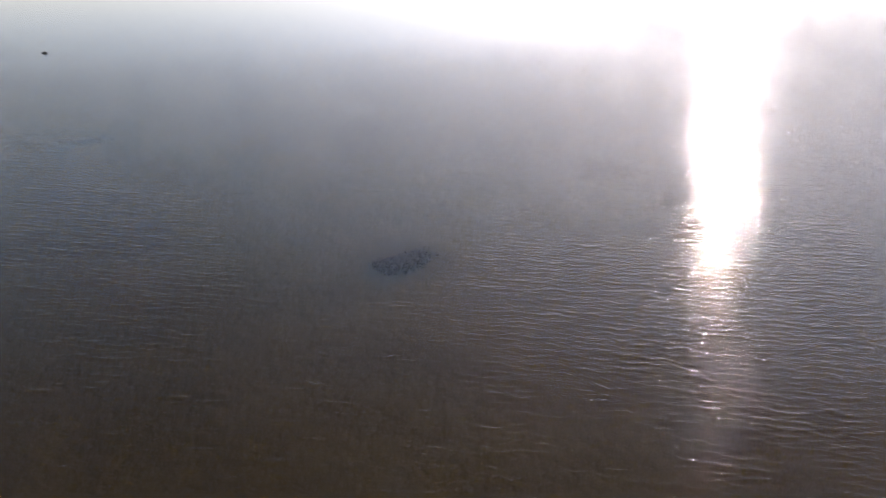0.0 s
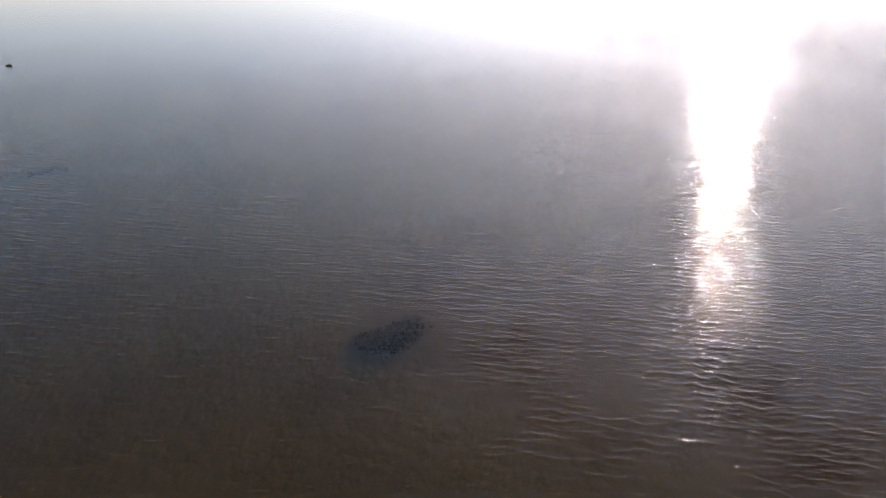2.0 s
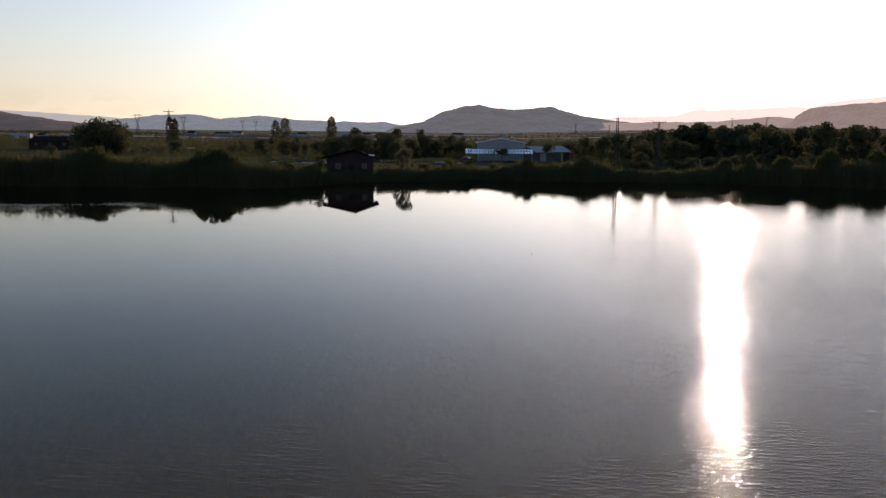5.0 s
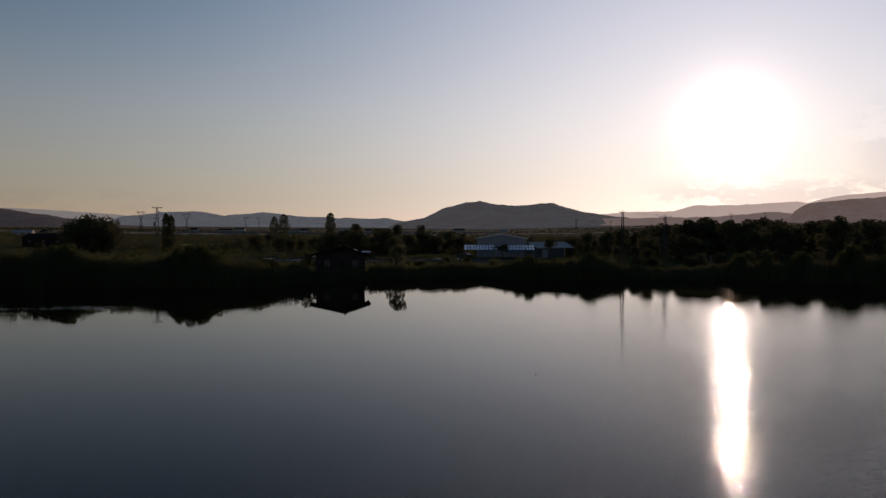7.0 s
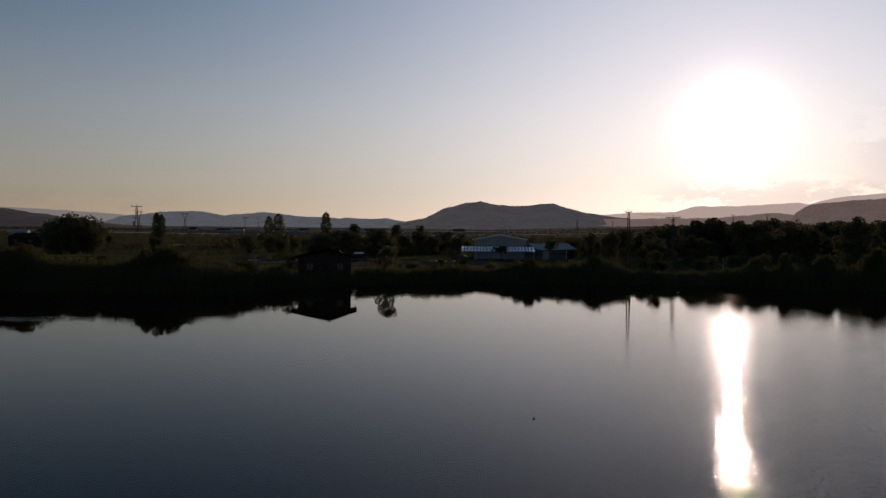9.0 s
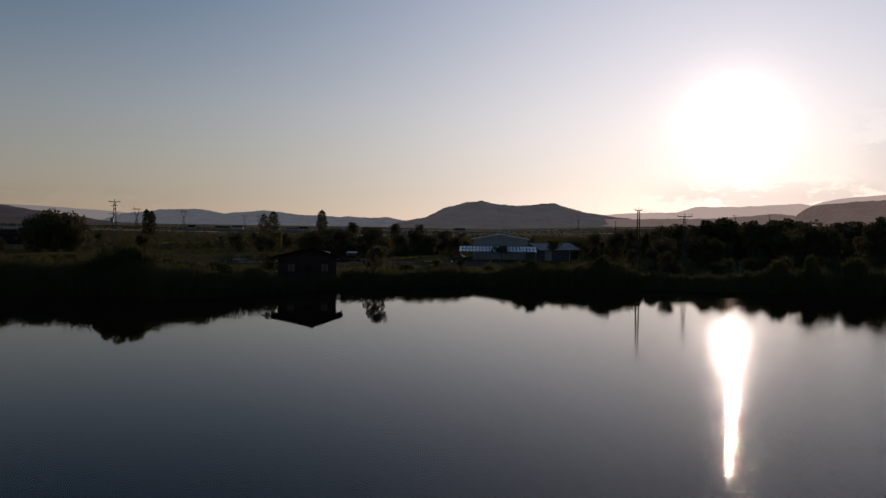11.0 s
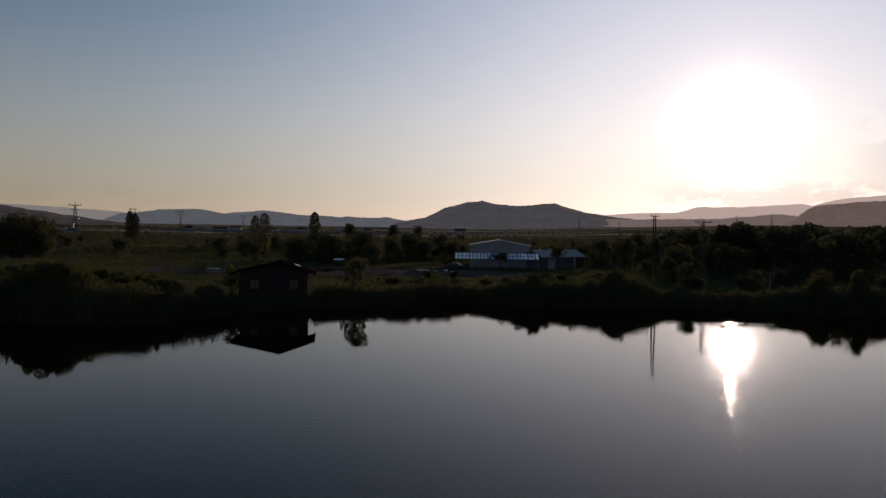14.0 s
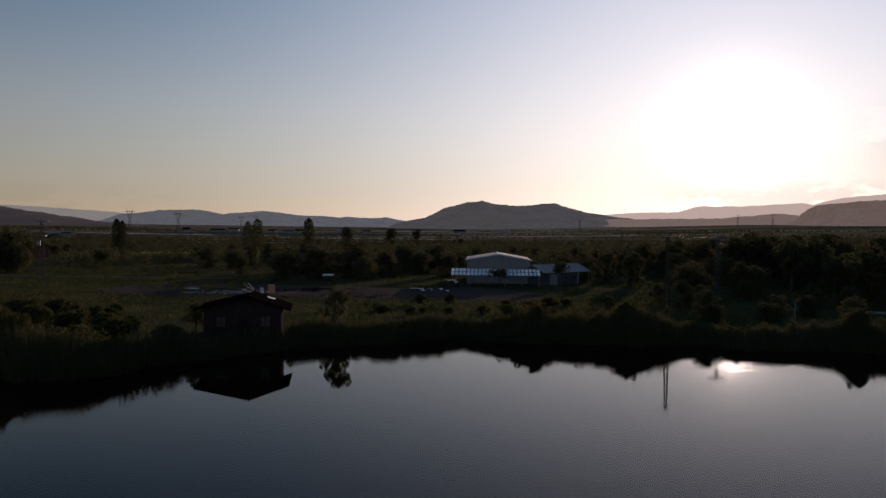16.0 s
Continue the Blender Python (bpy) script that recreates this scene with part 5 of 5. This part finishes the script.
# ---- in the water ----
def weed_bed(x0, y0, rx, ry, turn, n, seed):
    """A soft-edged clump of fine water weed standing on the lake bed."""
    rng = np.random.default_rng(seed)
    a, r = rng.uniform(0, math.tau, n), np.abs(rng.normal(size=n)) * 0.62
    lump = 1 + 0.28 * np.sin(2 * a + 1) + 0.15 * np.sin(3 * a)
    px, py = rx * r * lump * np.cos(a), ry * r * lump * np.sin(a)
    c, s = math.cos(turn), math.sin(turn)
    x, y = x0 + px * c - py * s, y0 + px * s + py * c
    h = 0.24 * np.clip(1 - 0.55 * r ** 2, 0.15, 1) * rng.uniform(0.5, 1.0, n)
    ob = empty("water_weed")
    for k, name in enumerate(("weed_stems", "weed_tufts")):
        pick = np.arange(n) % 2 == k
        tufts = blades(name, "", x[pick], y[pick], np.full(pick.sum(), -1.32), h[pick], rng.uniform(0.05, 0.14, pick.sum()), 0.5 + 0.2 * k, seed + k, M_WEED, "")
        tufts.parent = ob
        del tufts["kind"]
    return tagged(ob, "dark submerged clump of water weed", "water weed", "water weed clumps")


weed_bed(-3.66, -16.3, 0.78, 0.66, 0.5, 1300, 61)
weed_bed(-16.5, -6.0, 0.9, 0.6, 0.2, 900, 63)


def driftwood(x, y, s, turn):
    bm = bmesh.new()
    beam(bm, (-0.16, 0, 0.0), (0.02, 0.02, 0.045), 0.05, 0.065, 8)
    beam(bm, (0.02, 0.02, 0.045), (0.17, -0.01, 0.03), 0.065, 0.035, 8)
    beam(bm, (0.0, 0.02, 0.06), (0.05, 0.06, 0.15), 0.03, 0.015, 6)
    me = bpy.data.meshes.new("driftwood")
    bm.to_mesh(me)
    bm.free()
    me.materials.append(M_BARK)
    ob = new("driftwood", me)
    ob.matrix_basis = pose(x, y, 0, 0, 0, turn) @ Matrix.Scale(s, 4)
    return tagged(ob, "small dark piece of driftwood floating on the lake", "driftwood", "driftwood on the lake")


driftwood(-25.5, 9.6, 0.9, 20)
driftwood(4.0, 33.2, 0.6, 70)


# a bare bleached snag in the eastern thicket
M_SNAG = surface("bleached_wood", (0.22, 0.19, 0.17), (0.36, 0.32, 0.28), 2, 0.85, 0, 14, 0.01, (1, 1, 0.2))
bm, _ends = limbs(np.random.default_rng(9), 6.0, 0.13, 2.6, 7, 0.35)
snag = new("dead_tree", bpy.data.meshes.new("dead_tree"))
bm.to_mesh(snag.data)
bm.free()
snag.data.materials.append(M_SNAG)
set_at(snag, 52.8, 143.5, 30, 0.6)
tagged(snag, "bare bleached dead tree in the shore thicket", "dead tree")
